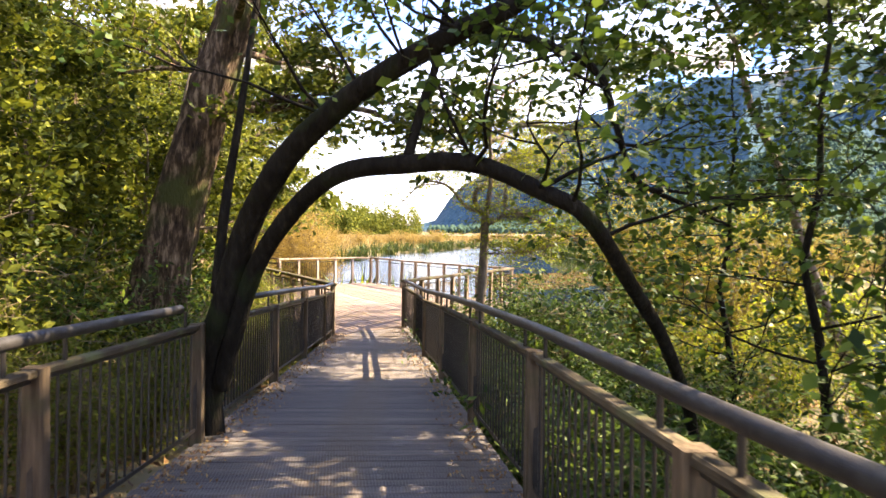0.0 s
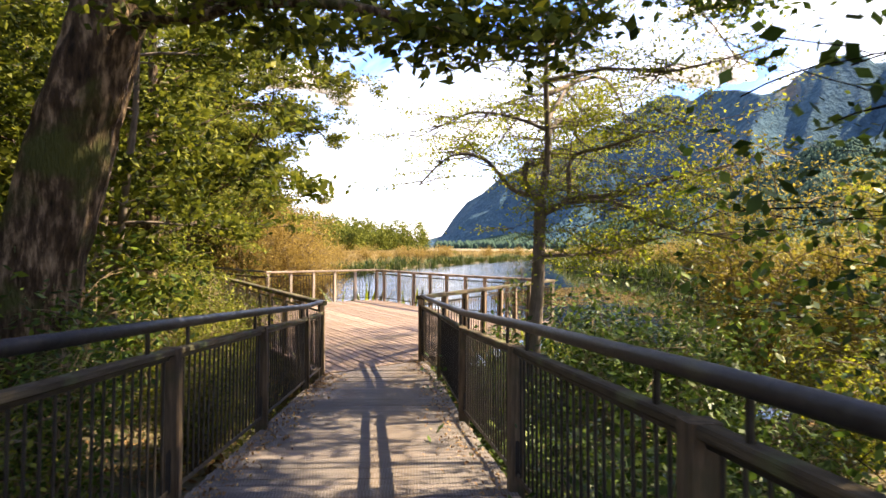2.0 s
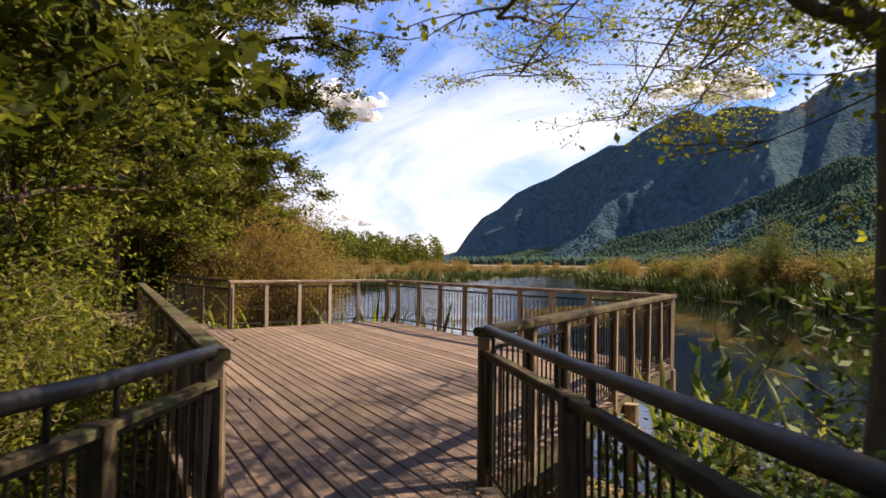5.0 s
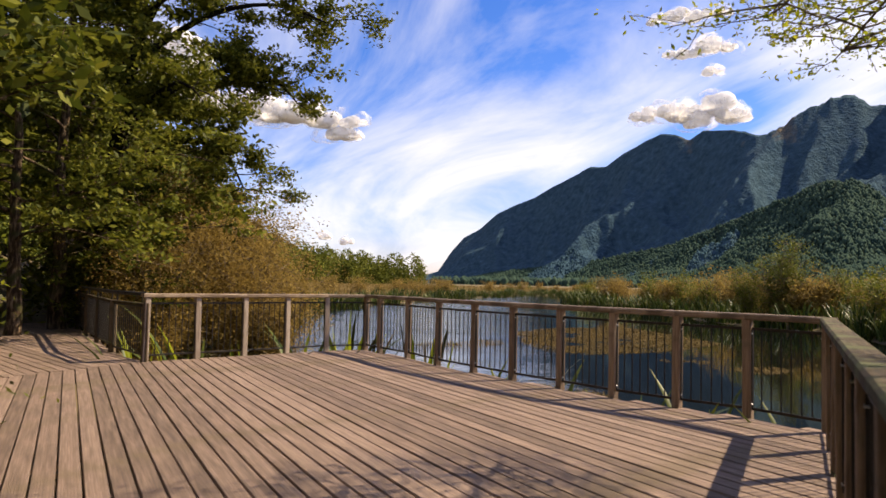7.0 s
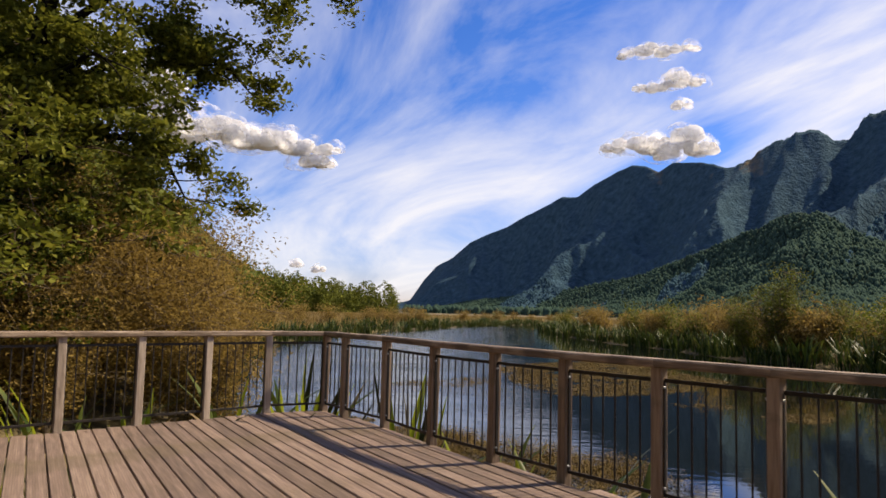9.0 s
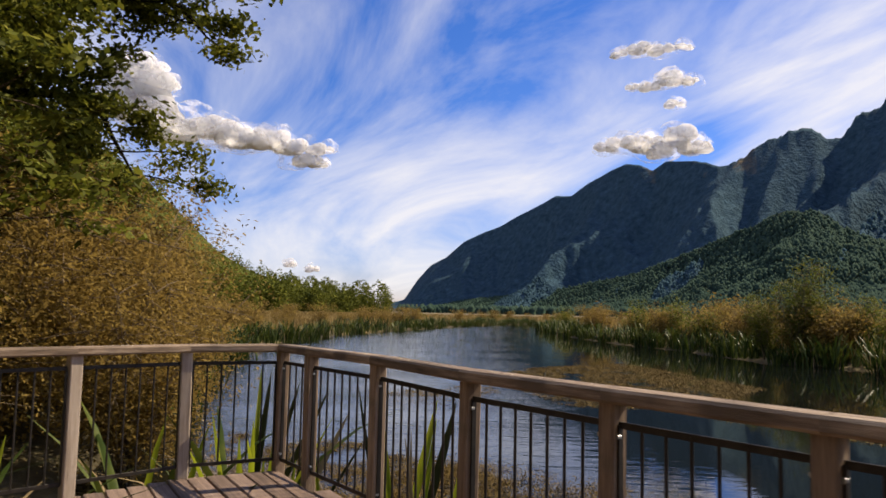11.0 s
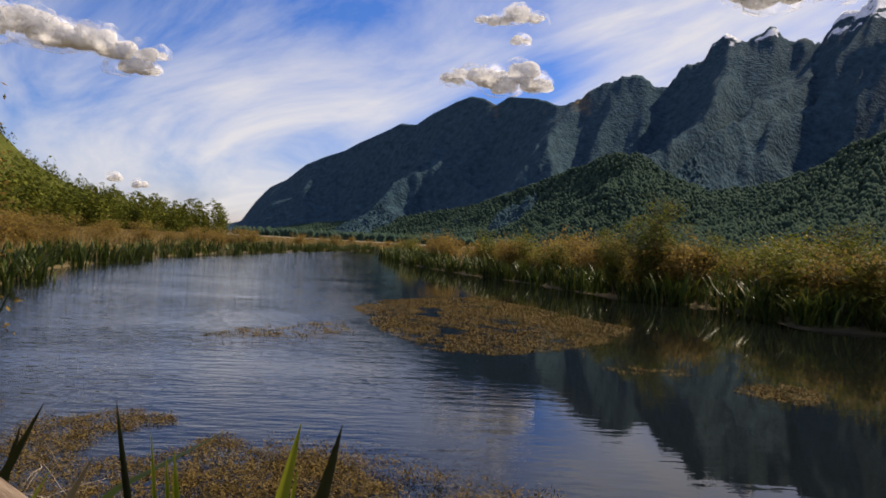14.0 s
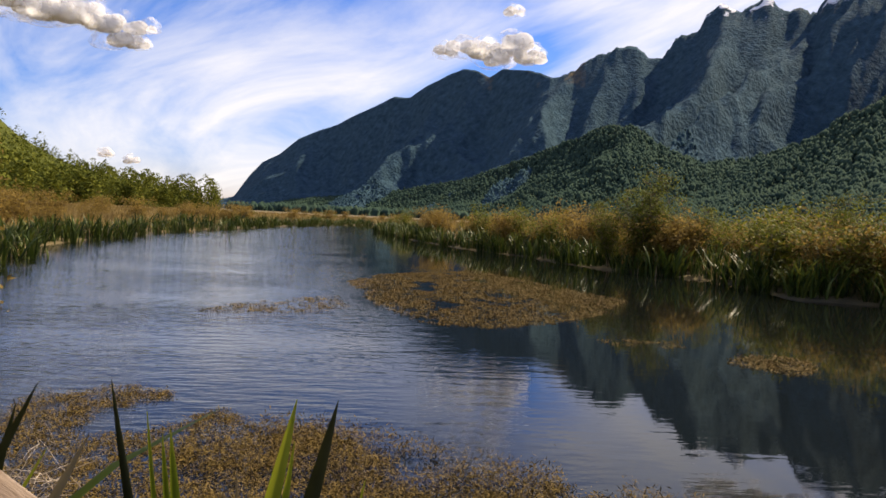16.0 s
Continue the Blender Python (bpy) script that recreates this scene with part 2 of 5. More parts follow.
M_LEAF_BEECH = leaf("beech_leaf", (0.018, 0.030, 0.006), (0.075, 0.094, 0.011), (0.22, 0.225, 0.025), 0.34, 0.6)
M_LEAF_GLOSS = leaf("glossy_leaf", (0.016, 0.034, 0.008), (0.052, 0.092, 0.014), (0.15, 0.20, 0.028), 0.32, 0.45)
M_LEAF_YELLOW = leaf("yellow_green_leaf", (0.09, 0.115, 0.011), (0.215, 0.245, 0.017), (0.40, 0.40, 0.038), 0.58, 0.6)
M_LEAF_SCRUB = leaf("scrub_leaf", (0.10, 0.068, 0.018), (0.25, 0.170, 0.045), (0.42, 0.30, 0.085), 0.5, 0.7)
M_LEAF_GOLD = leaf("golden_leaf", (0.085, 0.070, 0.010), (0.20, 0.165, 0.022), (0.36, 0.29, 0.05), 0.45, 0.65)
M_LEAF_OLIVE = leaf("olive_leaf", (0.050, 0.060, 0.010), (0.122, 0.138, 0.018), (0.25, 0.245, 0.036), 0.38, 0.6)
M_FLAX = leaf("flax_blade", (0.013, 0.026, 0.007), (0.045, 0.070, 0.013), (0.17, 0.18, 0.032), 0.22, 0.4)
M_FLAX_BRIGHT = leaf("bright_flax_blade", (0.13, 0.18, 0.014), (0.28, 0.32, 0.024), (0.44, 0.45, 0.05), 0.5, 0.4)
M_FLAX_DARK = leaf("dark_flax_blade", (0.012, 0.014, 0.006), (0.03, 0.034, 0.011), (0.07, 0.065, 0.02), 0.08, 0.45)
M_FLAX_DRY = leaf("dry_flax_blade", (0.16, 0.11, 0.05), (0.27, 0.20, 0.10), (0.38, 0.30, 0.17), 0.2, 0.7)
M_GRASS = leaf("tan_grass", (0.19, 0.13, 0.045), (0.32, 0.225, 0.085), (0.44, 0.33, 0.135), 0.3, 0.8)
M_WEED = surface("water_weed", [(0.3, (0.055, 0.042, 0.010)), (0.5, (0.14, 0.094, 0.025)), (0.7, (0.22, 0.148, 0.048))], 0.9, rough=0.75, bump=0, rnd=0.10, island=True, spec=0.1)
M_FIR = surface("hazed_mountain_tree", [(0.25, (0.030, 0.064, 0.084)), (0.5, (0.038, 0.078, 0.096)), (0.78, (0.048, 0.090, 0.098))], 0.02, rough=1.0, bump=0, rnd=0.12, island=True, spec=0.05)
M_SPURTREE = surface("spur_tree", [(0.25, (0.024, 0.048, 0.038)), (0.5, (0.034, 0.062, 0.045)), (0.78, (0.048, 0.076, 0.048))], 0.02, rough=1.0, bump=0, rnd=0.25, island=True, spec=0.05)
M_HILLTREE = leaf("hill_tree", (0.040, 0.056, 0.010), (0.105, 0.122, 0.018), (0.22, 0.22, 0.035), 0.2, 0.9)
M_CLOUD = bpy.data.materials.new("cloud")


def mountain_material(name, forest_dark, forest, rock=None, snow=None):
    """Forest colour below the tree line, bare tussock and rock above it, snow lying on the highest ledges."""
    m = surface(name, [(0.3, forest_dark), (0.55, forest), (0.75, tuple(c * 1.5 for c in forest))], 0.06, rough=1.0, bump=1.0, fine=0.12, dist=7.0, spec=0.05)
    nt = m.node_tree
    n, l = nt.nodes, nt.links
    bsdf = n["Principled BSDF"]
    old = bsdf.inputs["Base Color"].links[0].from_socket
    if rock:
        co = n.new("ShaderNodeTexCoord")
        line = n.new("ShaderNodeAttribute")
        line.attribute_name = "tree_line"
        ns = n.new("ShaderNodeTexNoise")
        ns.inputs["Scale"].default_value, ns.inputs["Detail"].default_value, ns.inputs["Roughness"].default_value = 0.014, 9, 0.65
        l.new(co.outputs["Object"], ns.inputs["Vector"])
        ad = n.new("ShaderNodeMath")
        ad.operation = "MULTIPLY_ADD"
        ad.inputs[1].default_value = 0.5
        l.new(ns.outputs["Fac"], ad.inputs[0])
        l.new(line.outputs["Fac"], ad.inputs[2])
        mr = n.new("ShaderNodeMapRange")
        mr.inputs["From Min"].default_value, mr.inputs["From Max"].default_value = rock[0], rock[1]
        l.new(ad.outputs[0], mr.inputs["Value"])
        stone = ramp_node(nt, [(0.35, rock[2]), (0.5, rock[3]), (0.65, rock[4])])
        l.new(ns.outputs["Fac"], stone.inputs["Fac"])
        mx = n.new("ShaderNodeMix")
        mx.data_type = "RGBA"
        l.new(mr.outputs["Result"], mx.inputs["Factor"])
        l.new(old, mx.inputs["A"])
        l.new(stone.outputs["Color"], mx.inputs["B"])
        old = mx.outputs["Result"]
        sep = n.new("ShaderNodeSeparateXYZ")
        l.new(co.outputs["Object"], sep.inputs[0])
        sn = n.new("ShaderNodeTexNoise")
        sn.inputs["Scale"].default_value, sn.inputs["Detail"].default_value = 0.03, 7
        l.new(co.outputs["Object"], sn.inputs["Vector"])
        lie = n.new("ShaderNodeMath")
        lie.operation = "MULTIPLY_ADD"
        lie.inputs[1].default_value = snow[2]
        l.new(sn.outputs["Fac"], lie.inputs[0])
        l.new(sep.outputs["Z"], lie.inputs[2])
        ms = n.new("ShaderNodeMapRange")
        ms.inputs["From Min"].default_value, ms.inputs["From Max"].default_value = snow[0], snow[1]
        l.new(lie.outputs[0], ms.inputs["Value"])
        mx = n.new("ShaderNodeMix")
        mx.data_type = "RGBA"
        l.new(ms.outputs["Result"], mx.inputs["Factor"])
        l.new(old, mx.inputs["A"])
        mx.inputs["B"].default_value = (0.78, 0.80, 0.84, 1)
        old = mx.outputs["Result"]
        l.new(old, bsdf.inputs["Base Color"])
    return m


M_MOUNT = mountain_material("hazed_mountain_slope", (0.021, 0.047, 0.066), (0.039, 0.077, 0.102), (1.18, 1.34, (0.05, 0.06, 0.075), (0.115, 0.10, 0.075), (0.20, 0.15, 0.085)), (748, 760, 330))
M_SPUR = mountain_material("spur_slope", (0.012, 0.024, 0.019), (0.020, 0.036, 0.026))
M_HILL = mountain_material("hill_slope", (0.045, 0.058, 0.014), (0.085, 0.098, 0.022))

# water: dark, clear, with fine ripples
M_WATER = bpy.data.materials.new("lake_water")
M_WATER.use_nodes = True
nt = M_WATER.node_tree
b = nt.nodes["Principled BSDF"]
b.inputs["Base Color"].default_value = (0.006, 0.008, 0.007, 1)
b.inputs["Roughness"].default_value, b.inputs["IOR"].default_value = 0.02, 1.33
tc = nt.nodes.new("ShaderNodeTexCoord")
mp = nt.nodes.new("ShaderNodeMapping")
mp.inputs["Scale"].default_value, mp.inputs["Rotation"].default_value = (0.8, 2.6, 1), (0, 0, radians(24))
nt.links.new(tc.outputs["Object"], mp.inputs["Vector"])
hs = []
for sc, det in ((1.6, 3), (0.09, 2)):
    nz = nt.nodes.new("ShaderNodeTexNoise")
    nz.inputs["Scale"].default_value, nz.inputs["Detail"].default_value = sc, det
    nt.links.new(mp.outputs["Vector"], nz.inputs["Vector"])
    hs.append(nz)
calm = ramp_node(nt, [(0.36, (0.45, 0.45, 0.45)), (0.68, (1, 1, 1))])
nt.links.new(hs[1].outputs["Fac"], calm.inputs["Fac"])
mu = nt.nodes.new("ShaderNodeMath")
mu.operation = "MULTIPLY"
nt.links.new(hs[0].outputs["Fac"], mu.inputs[0])
# the open side is ruffled by wind, the water beside the deck lies calm
wind_x = nt.nodes.new("ShaderNodeSeparateXYZ")
nt.links.new(tc.outputs["Object"], wind_x.inputs[0])
wind = nt.nodes.new("ShaderNodeMapRange")
wind.interpolation_type = "SMOOTHSTEP"
wind.inputs["From Min"].default_value, wind.inputs["From Max"].default_value = 3.0, -9.0
wind.inputs["To Min"].default_value, wind.inputs["To Max"].default_value = 0.10, 3.0
nt.links.new(wind_x.outputs["X"], wind.inputs["Value"])
gust = nt.nodes.new("ShaderNodeMath")
gust.operation = "MULTIPLY"
nt.links.new(calm.outputs["Color"], gust.inputs[0])
nt.links.new(wind.outputs["Result"], gust.inputs[1])
nt.links.new(gust.outputs[0], mu.inputs[1])
bp = nt.nodes.new("ShaderNodeBump")
bp.inputs["Strength"].default_value, bp.inputs["Distance"].default_value = 0.9, 0.02
nt.links.new(mu.outputs[0], bp.inputs["Height"])
nt.links.new(bp.outputs["Normal"], b.inputs["Normal"])

M_CLOUD.use_nodes = True
nt = M_CLOUD.node_tree
b = nt.nodes["Principled BSDF"]
b.inputs["Base Color"].default_value = (0.97, 0.97, 0.97, 1)
b.inputs["Subsurface Weight"].default_value = 0.0
b.inputs["Roughness"].default_value, b.inputs["Specular IOR Level"].default_value = 1.0, 0.0
trc = nt.nodes.new("ShaderNodeBsdfTranslucent")
trc.inputs["Color"].default_value = (0.97, 0.97, 0.97, 1)
msc = nt.nodes.new("ShaderNodeMixShader")
msc.inputs[0].default_value = 0.8
nt.links.new(b.outputs[0], msc.inputs[1])
nt.links.new(trc.outputs[0], msc.inputs[2])
nt.links.new(msc.outputs[0], nt.nodes["Material Output"].inputs["Surface"])
# thin cloud edge: the same vapour, torn into wisps
M_WISP = M_CLOUD.copy()
M_WISP.name = "cloud_edge"
nt = M_WISP.node_tree
thin = nt.nodes.new("ShaderNodeBsdfTransparent")
tcc = nt.nodes.new("ShaderNodeTexCoord")
nzc = nt.nodes.new("ShaderNodeTexNoise")
nzc.inputs["Scale"].default_value, nzc.inputs["Detail"].default_value, nzc.inputs["Roughness"].default_value = 0.009, 6, 0.6
nt.links.new(tcc.outputs["Object"], nzc.inputs["Vector"])
torn = ramp_node(nt, [(0.46, (0, 0, 0)), (0.72, (0.7, 0.7, 0.7))])
nt.links.new(nzc.outputs["Fac"], torn.inputs["Fac"])
mst = nt.nodes.new("ShaderNodeMixShader")
body = nt.nodes["Material Output"].inputs["Surface"].links[0].from_socket
nt.links.new(torn.outputs["Color"], mst.inputs[0])
nt.links.new(thin.outputs[0], mst.inputs[1])
nt.links.new(body, mst.inputs[2])
nt.links.new(mst.outputs[0], nt.nodes["Material Output"].inputs["Surface"])

# ---- mesh tools ----
class Build:
    """Gathers vertices and faces for one mesh."""

    def __init__(self):
        self.v, self.f = [], []

    def add(self, verts, faces):
        k = len(self.v)
        self.v += [tuple(p) for p in verts]
        self.f += [tuple(i + k for i in q) for q in faces]

    def beam(self, a, b, w, h, up=(0, 0, 1), ch=0.006):
        """A straight timber or bar from a to b with chamfered edges."""
        a, b, up = Vector(a), Vector(b), Vector(up)
        d = (b - a).normalized()
        s = d.cross(up).normalized()
        u = s.cross(d).normalized()
        x, y = w / 2, h / 2
        ring = [(x - ch, y), (x, y - ch), (x, -y + ch), (x - ch, -y), (-x + ch, -y), (-x, -y + ch), (-x, y - ch), (-x + ch, y)]
        vs = [a + s * p + u * q for p, q in ring] + [b + s * p + u * q for p, q in ring]
        fs = [(i, (i + 1) % 8, 8 + (i + 1) % 8, 8 + i) for i in range(8)] + [tuple(range(7, -1, -1)), tuple(range(8, 16))]
        self.add(vs, fs)

    def tube(self, pts, radii, n=8, caps=True):
        """A round limb or rail through pts with its radius at each."""
        pts = [Vector(p) for p in pts]
        k = len(self.v)
        ref = Vector((0.31, 0.17, 0.93))
        for i, p in enumerate(pts):
            d = (pts[min(i + 1, len(pts) - 1)] - pts[max(i - 1, 0)]).normalized()
            s = d.cross(ref)
            if s.length < 0.05:
                s = d.cross(Vector((1, 0, 0)))
            s.normalize()
            u = s.cross(d)
            for j in range(n):
                a = 2 * math.pi * j / n
                self.v.append(tuple(p + (s * math.cos(a) + u * math.sin(a)) * radii[i]))
        for i in range(len(pts) - 1):
            for j in range(n):
                q = (j + 1) % n
                self.f.append((k + i * n + j, k + i * n + q, k + (i + 1) * n + q, k + (i + 1) * n + j))
        if caps:
            self.f.append(tuple(k + j for j in range(n - 1, -1, -1)))
            self.f.append(tuple(k + (len(pts) - 1) * n + j for j in range(n)))

    def data(self, name, material, smooth=False):
        me = bpy.data.meshes.new(name)
        me.from_pydata(self.v, [], self.f)
        me.materials.append(material)
        if smooth:
            me.shade_smooth()
        return me


def fast_mesh(name, verts, quads, material, smooth=False):
    """A mesh of quads or triangles out of numpy arrays."""
    me = bpy.data.meshes.new(name)
    verts = np.asarray(verts, dtype=np.float32)
    quads = np.asarray(quads, dtype=np.int32)
    side = quads.shape[1]
    me.vertices.add(len(verts))
    me.vertices.foreach_set("co", verts.ravel())
    me.loops.add(quads.size)
    me.loops.foreach_set("vertex_index", quads.ravel())
    me.polygons.add(len(quads))
    me.polygons.foreach_set("loop_start", np.arange(0, quads.size, side, dtype=np.int32))
    me.update(calc_edges=True)
    me.validate()
    me.materials.append(material)
    if smooth:
        me.shade_smooth()
    return me


def part(name, data, parent, label="", m=None):
    ob = new(name, data)
    ob.parent = parent
    if m is not None:
        ob.matrix_local = m
    if label:
        ob["label"] = label
    return ob


def thing(name, label, category, group="", kind="", m=None):
    ob = new(name)
    ob.empty_display_size = 0.2
    if m is not None:
        ob.matrix_world = m
    return tagged(ob, label, category, group, kind)


def along(a, b, up=(0, 0, 1)):
    """A pose at a whose x axis points to b."""
    a, b = Vector(a), Vector(b)
    x = (b - a).normalized()
    y = Vector(up).cross(x).normalized()
    z = x.cross(y)
    m = Matrix((x, y, z)).transposed().to_4x4()
    m.translation = a
    return m


# ---- the plan ----
WATER_Z = -1.57
CORNER = (-4.13, 21.41)
LEFT_POSTS = [(-4.80, 20.95), (-5.34, 20.22), (-5.88, 19.55), (-6.43, 18.87), (-6.98, 18.18)]
RIGHT_POSTS = [(-3.73, 20.95), (-3.03, 20.15), (-2.33, 19.12), (-1.65, 18.32), (-1.02, 17.60), (-0.36, 16.93), (0.27, 16.28), (0.93, 15.72), (1.58, 15.25), (2.15, 14.60)]
GATE_R, GATE_L = (-0.02, 7.72), (-1.26, 6.08)
SIDE_END = (-7.70, 15.75)
EXIT_POSTS = [(-8.35, 19.45), (-9.75, 21.15), (-11.1, 22.8), (-12.6, 24.65)]


def ramp_z(y):
    return float(np.interp(y, (-15.0, -7.0, -3.0, 1.0, 5.3), (0.97, 0.657, 0.508, 0.287, 0.0)))


RAMP_LEFT = [(1.75, -13.0), (1.28, -8.3), (0.83, -5.98), (0.50, -3.65), (-0.05, -0.52), (-0.50, 1.95), (-1.08, 4.85), GATE_L]
RAMP_RIGHT = [(5.1, -13.0), (4.25, -9.2), (3.70, -6.89), (3.19, -4.63), (2.60, -2.35), (1.94, 0.28), (1.29, 2.83), (0.57, 6.0), GATE_R]

# outline of the lake, in plan
LAKE = np.array([(-9.0, 24.5), (-12, 34), (-17, 48), (-22, 66), (-23, 80), (-23, 104), (-16, 155), (3, 235), (6, 232), (3.6, 160), (5.6, 114), (9.2, 93), (12.6, 83), (14.2, 72), (16, 65),
                 (19.6, 62), (19.2, 57), (18.2, 51), (23, 49), (30, 42), (32, 30), (24, 20), (13, 13), (5.5, 10.5), (1.2, 12.6), (-1.5, 16.0), (-3.5, 18.6), (-5.2, 19.2), (-7.5, 20.5)])


def lake_distance(x, y):
    """Metres inside the lake's outline (negative on land)."""
    x, y = np.asarray(x, float), np.asarray(y, float)
    best, inside = np.full(x.shape, 1e9), np.zeros(x.shape, bool)
    for i in range(len(LAKE)):
        (ax, ay), (bx, by) = LAKE[i], LAKE[(i + 1) % len(LAKE)]
        dx, dy = bx - ax, by - ay
        t = np.clip(((x - ax) * dx + (y - ay) * dy) / (dx * dx + dy * dy), 0, 1)
        best = np.minimum(best, np.hypot(x - ax - t * dx, y - ay - t * dy))
        cross = (ay > y) != (by > y)
        inside ^= cross & (x < dx * (y - ay) / (dy if dy else 1e-9) + ax)
    return np.where(inside, best, -best)


def ground_z(x, y):
    x, y = np.asarray(x, float), np.asarray(y, float)
    d = lake_distance(x, y)
    wob = 0.12 * np.sin(x * 0.9 + 1.3 * np.sin(y * 0.5)) + 0.10 * np.sin(y * 1.1 + x * 0.4) + 0.05 * np.sin(2.7 * x - 1.9 * y)
    land = WATER_Z + 0.12 + 0.16 * np.minimum(-d, 2.2) + 0.012 * np.clip(-d - 2, 0, 60) + wob * np.clip(-d / 3, 0, 1)
    bank = np.clip((14 - y) / 10, 0, 1) * np.clip((4 - x) / 6, 0, 1)
    land = land + bank * np.clip(-d / 6, 0, 1) * 0.35 + 0.8 * np.clip((4 - y) / 10, 0, 1) * np.clip((9 - x) / 4, 0, 1)
    rise = np.clip((-x - 6 + 0.1 * np.clip(y, -40, 30)) / 30, 0, 1) * np.clip(-d / 8, 0, 1) * np.clip((75 - y) / 40, 0, 1)
    return np.where(d > 0, WATER_Z + 0.12 - 0.28 * np.minimum(d, 5), land + 4.5 * rise)


def gz(x, y):
    return float(ground_z(np.array([x]), np.array([y]))[0])


def lines(knots):
    out = []
    for a, b, step in knots:
        out += list(np.arange(a, b, step))
    return np.array(out + [knots[-1][1]])


# ground: one sheet out to the horizon
gx = lines([(-3600, -400, 400), (-400, -100, 50), (-100, -34, 6), (-34, 40, 0.7), (40, 100, 6), (100, 400, 50), (400, 3600, 400)])
gy = lines([(-3600, -400, 400), (-400, -60, 40), (-60, -16, 4), (-16, 70, 0.7), (70, 240, 3), (240, 600, 40), (600, 4600, 400)])
XX, YY = np.meshgrid(gx, gy)
ZZ = ground_z(XX, YY)
nx = len(gx)
ii, jj = np.meshgrid(np.arange(nx - 1), np.arange(len(gy) - 1))
k0 = (jj * nx + ii).ravel()
ground = new("ground", fast_mesh("ground", np.stack([XX.ravel(), YY.ravel(), ZZ.ravel()], 1), np.stack([k0, k0 + 1, k0 + nx + 1, k0 + nx], 1), M_GROUND, True))
tagged(ground, "brown soil and tan rough grassland reaching to the mountains", "ground", kind="structure")

water = Build()
water.add([(-60, -5, WATER_Z), (70, -5, WATER_Z), (70, 260, WATER_Z), (-60, 260, WATER_Z)], [(0, 1, 2, 3)])
tagged(new("water", water.data("water", M_WATER)), "dark still lake water with fine ripples reflecting the sky", "lake", kind="structure")


# ---- deck ----
def clip_span(poly, o, d):
    """Where the line o + s d lies inside a polygon: first and last s."""
    hits = []
    for (ax, ay), (bx, by) in zip(poly, poly[1:] + poly[:1]):
        den = d[0] * (by - ay) - d[1] * (bx - ax)
        if abs(den) < 1e-9:
            continue
        s = ((ax - o[0]) * (by - ay) - (ay - o[1]) * (bx - ax)) / den
        r = ((ax - o[0]) * d[1] - (ay - o[1]) * d[0]) / den
        if 0 <= r < 1:
            hits.append(s)
    return (min(hits), max(hits)) if len(hits) > 1 else None


def boards(owner, poly, d, pitch, width, thick, material, zf, rng, name="plank"):
    """Lays planks along d over a plan polygon; each is an object under its owner."""
    d = Vector(d).normalized()
    nrm = Vector((-d.y, d.x))
    sides = [p[0] * nrm.x + p[1] * nrm.y for p in poly]
    q = min(sides) + pitch / 2
    while q < max(sides):
        span = clip_span(poly, (nrm.x * q, nrm.y * q), d)
        if span and span[1] - span[0] > 0.12:
            a = Vector((nrm.x * q + d.x * span[0], nrm.y * q + d.y * span[0], 0))
            b_ = Vector((nrm.x * q + d.x * span[1], nrm.y * q + d.y * span[1], 0))
            jig = rng.uniform(-0.003, 0.003)
            a.z, b_.z = zf(a.y) - thick / 2 + jig, zf(b_.y) - thick / 2 + jig + rng.uniform(-0.002, 0.002)
            L = (b_ - a).length
            bl = Build()
            bl.beam((0, 0, 0), (L, 0, 0), width + rng.uniform(-0.003, 0.003), thick, ch=0.007)
            part(name, bl.data(name, material), owner, m=along(a, b_))
        q += pitch


DECK_POLY = [CORNER] + RIGHT_POSTS + [GATE_R, GATE_L, SIDE_END] + LEFT_POSTS[::-1]
rng = random.Random(5)
deck = thing("floor", "weathered brown timber lookout deck of long planks under wire netting", "deck", kind="structure")
boards(deck, DECK_POLY, (0.575, -0.818), 0.158, 0.146, 0.045, M_DECK, lambda y: 0.0, rng)
exit_walk = thing("floor_walkway", "weathered timber boardwalk leaving the deck towards the forest", "boardwalk", kind="structure")
boards(exit_walk, [(-7.72, 15.78), (-7.0, 18.2), (-8.37, 19.45), (-12.6, 24.65), (-17, 30), (-19, 28.2), (-14.6, 23.2), (-9.9, 17.3)], (0.78, -0.62), 0.158, 0.146, 0.045, M_DECK, lambda y: -0.004, rng)
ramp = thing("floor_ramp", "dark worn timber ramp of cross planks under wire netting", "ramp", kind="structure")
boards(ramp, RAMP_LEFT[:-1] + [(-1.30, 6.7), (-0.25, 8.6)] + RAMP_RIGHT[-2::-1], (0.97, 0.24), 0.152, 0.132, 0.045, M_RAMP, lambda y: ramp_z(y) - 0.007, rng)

# bearers and piles under the timber floors
frame_ob = thing("deck_frame", "dark timber bearers and piles under the deck", "deck frame", kind="structure")
pile = Build()
pile.tube([(0, 0, -2.4), (0, 0, 0)], [0.09, 0.09], 10)
pile_me = pile.data("pile", M_POST)
for x, y in [CORNER] + RIGHT_POSTS[1::2] + LEFT_POSTS[1::2] + [GATE_R, GATE_L, SIDE_END, (-3.5, 9.5), (-5.5, 12.5), (1.3, 11.5), (-1.5, 12), (-3, 15)] + RAMP_LEFT[2:-1] + RAMP_RIGHT[2:-1]:
    part("pile", pile_me, frame_ob, m=Matrix.Translation((x, y, ramp_z(y) - 0.09)))
ring = DECK_POLY + [DECK_POLY[0]]
for path, zf in ((ring, lambda y: 0.0), (RAMP_LEFT, ramp_z), (RAMP_RIGHT, ramp_z), ([LEFT_POSTS[-1]] + EXIT_POSTS, lambda y: 0.0)):
    for p, q in zip(path, path[1:]):
        bm_ = Build()
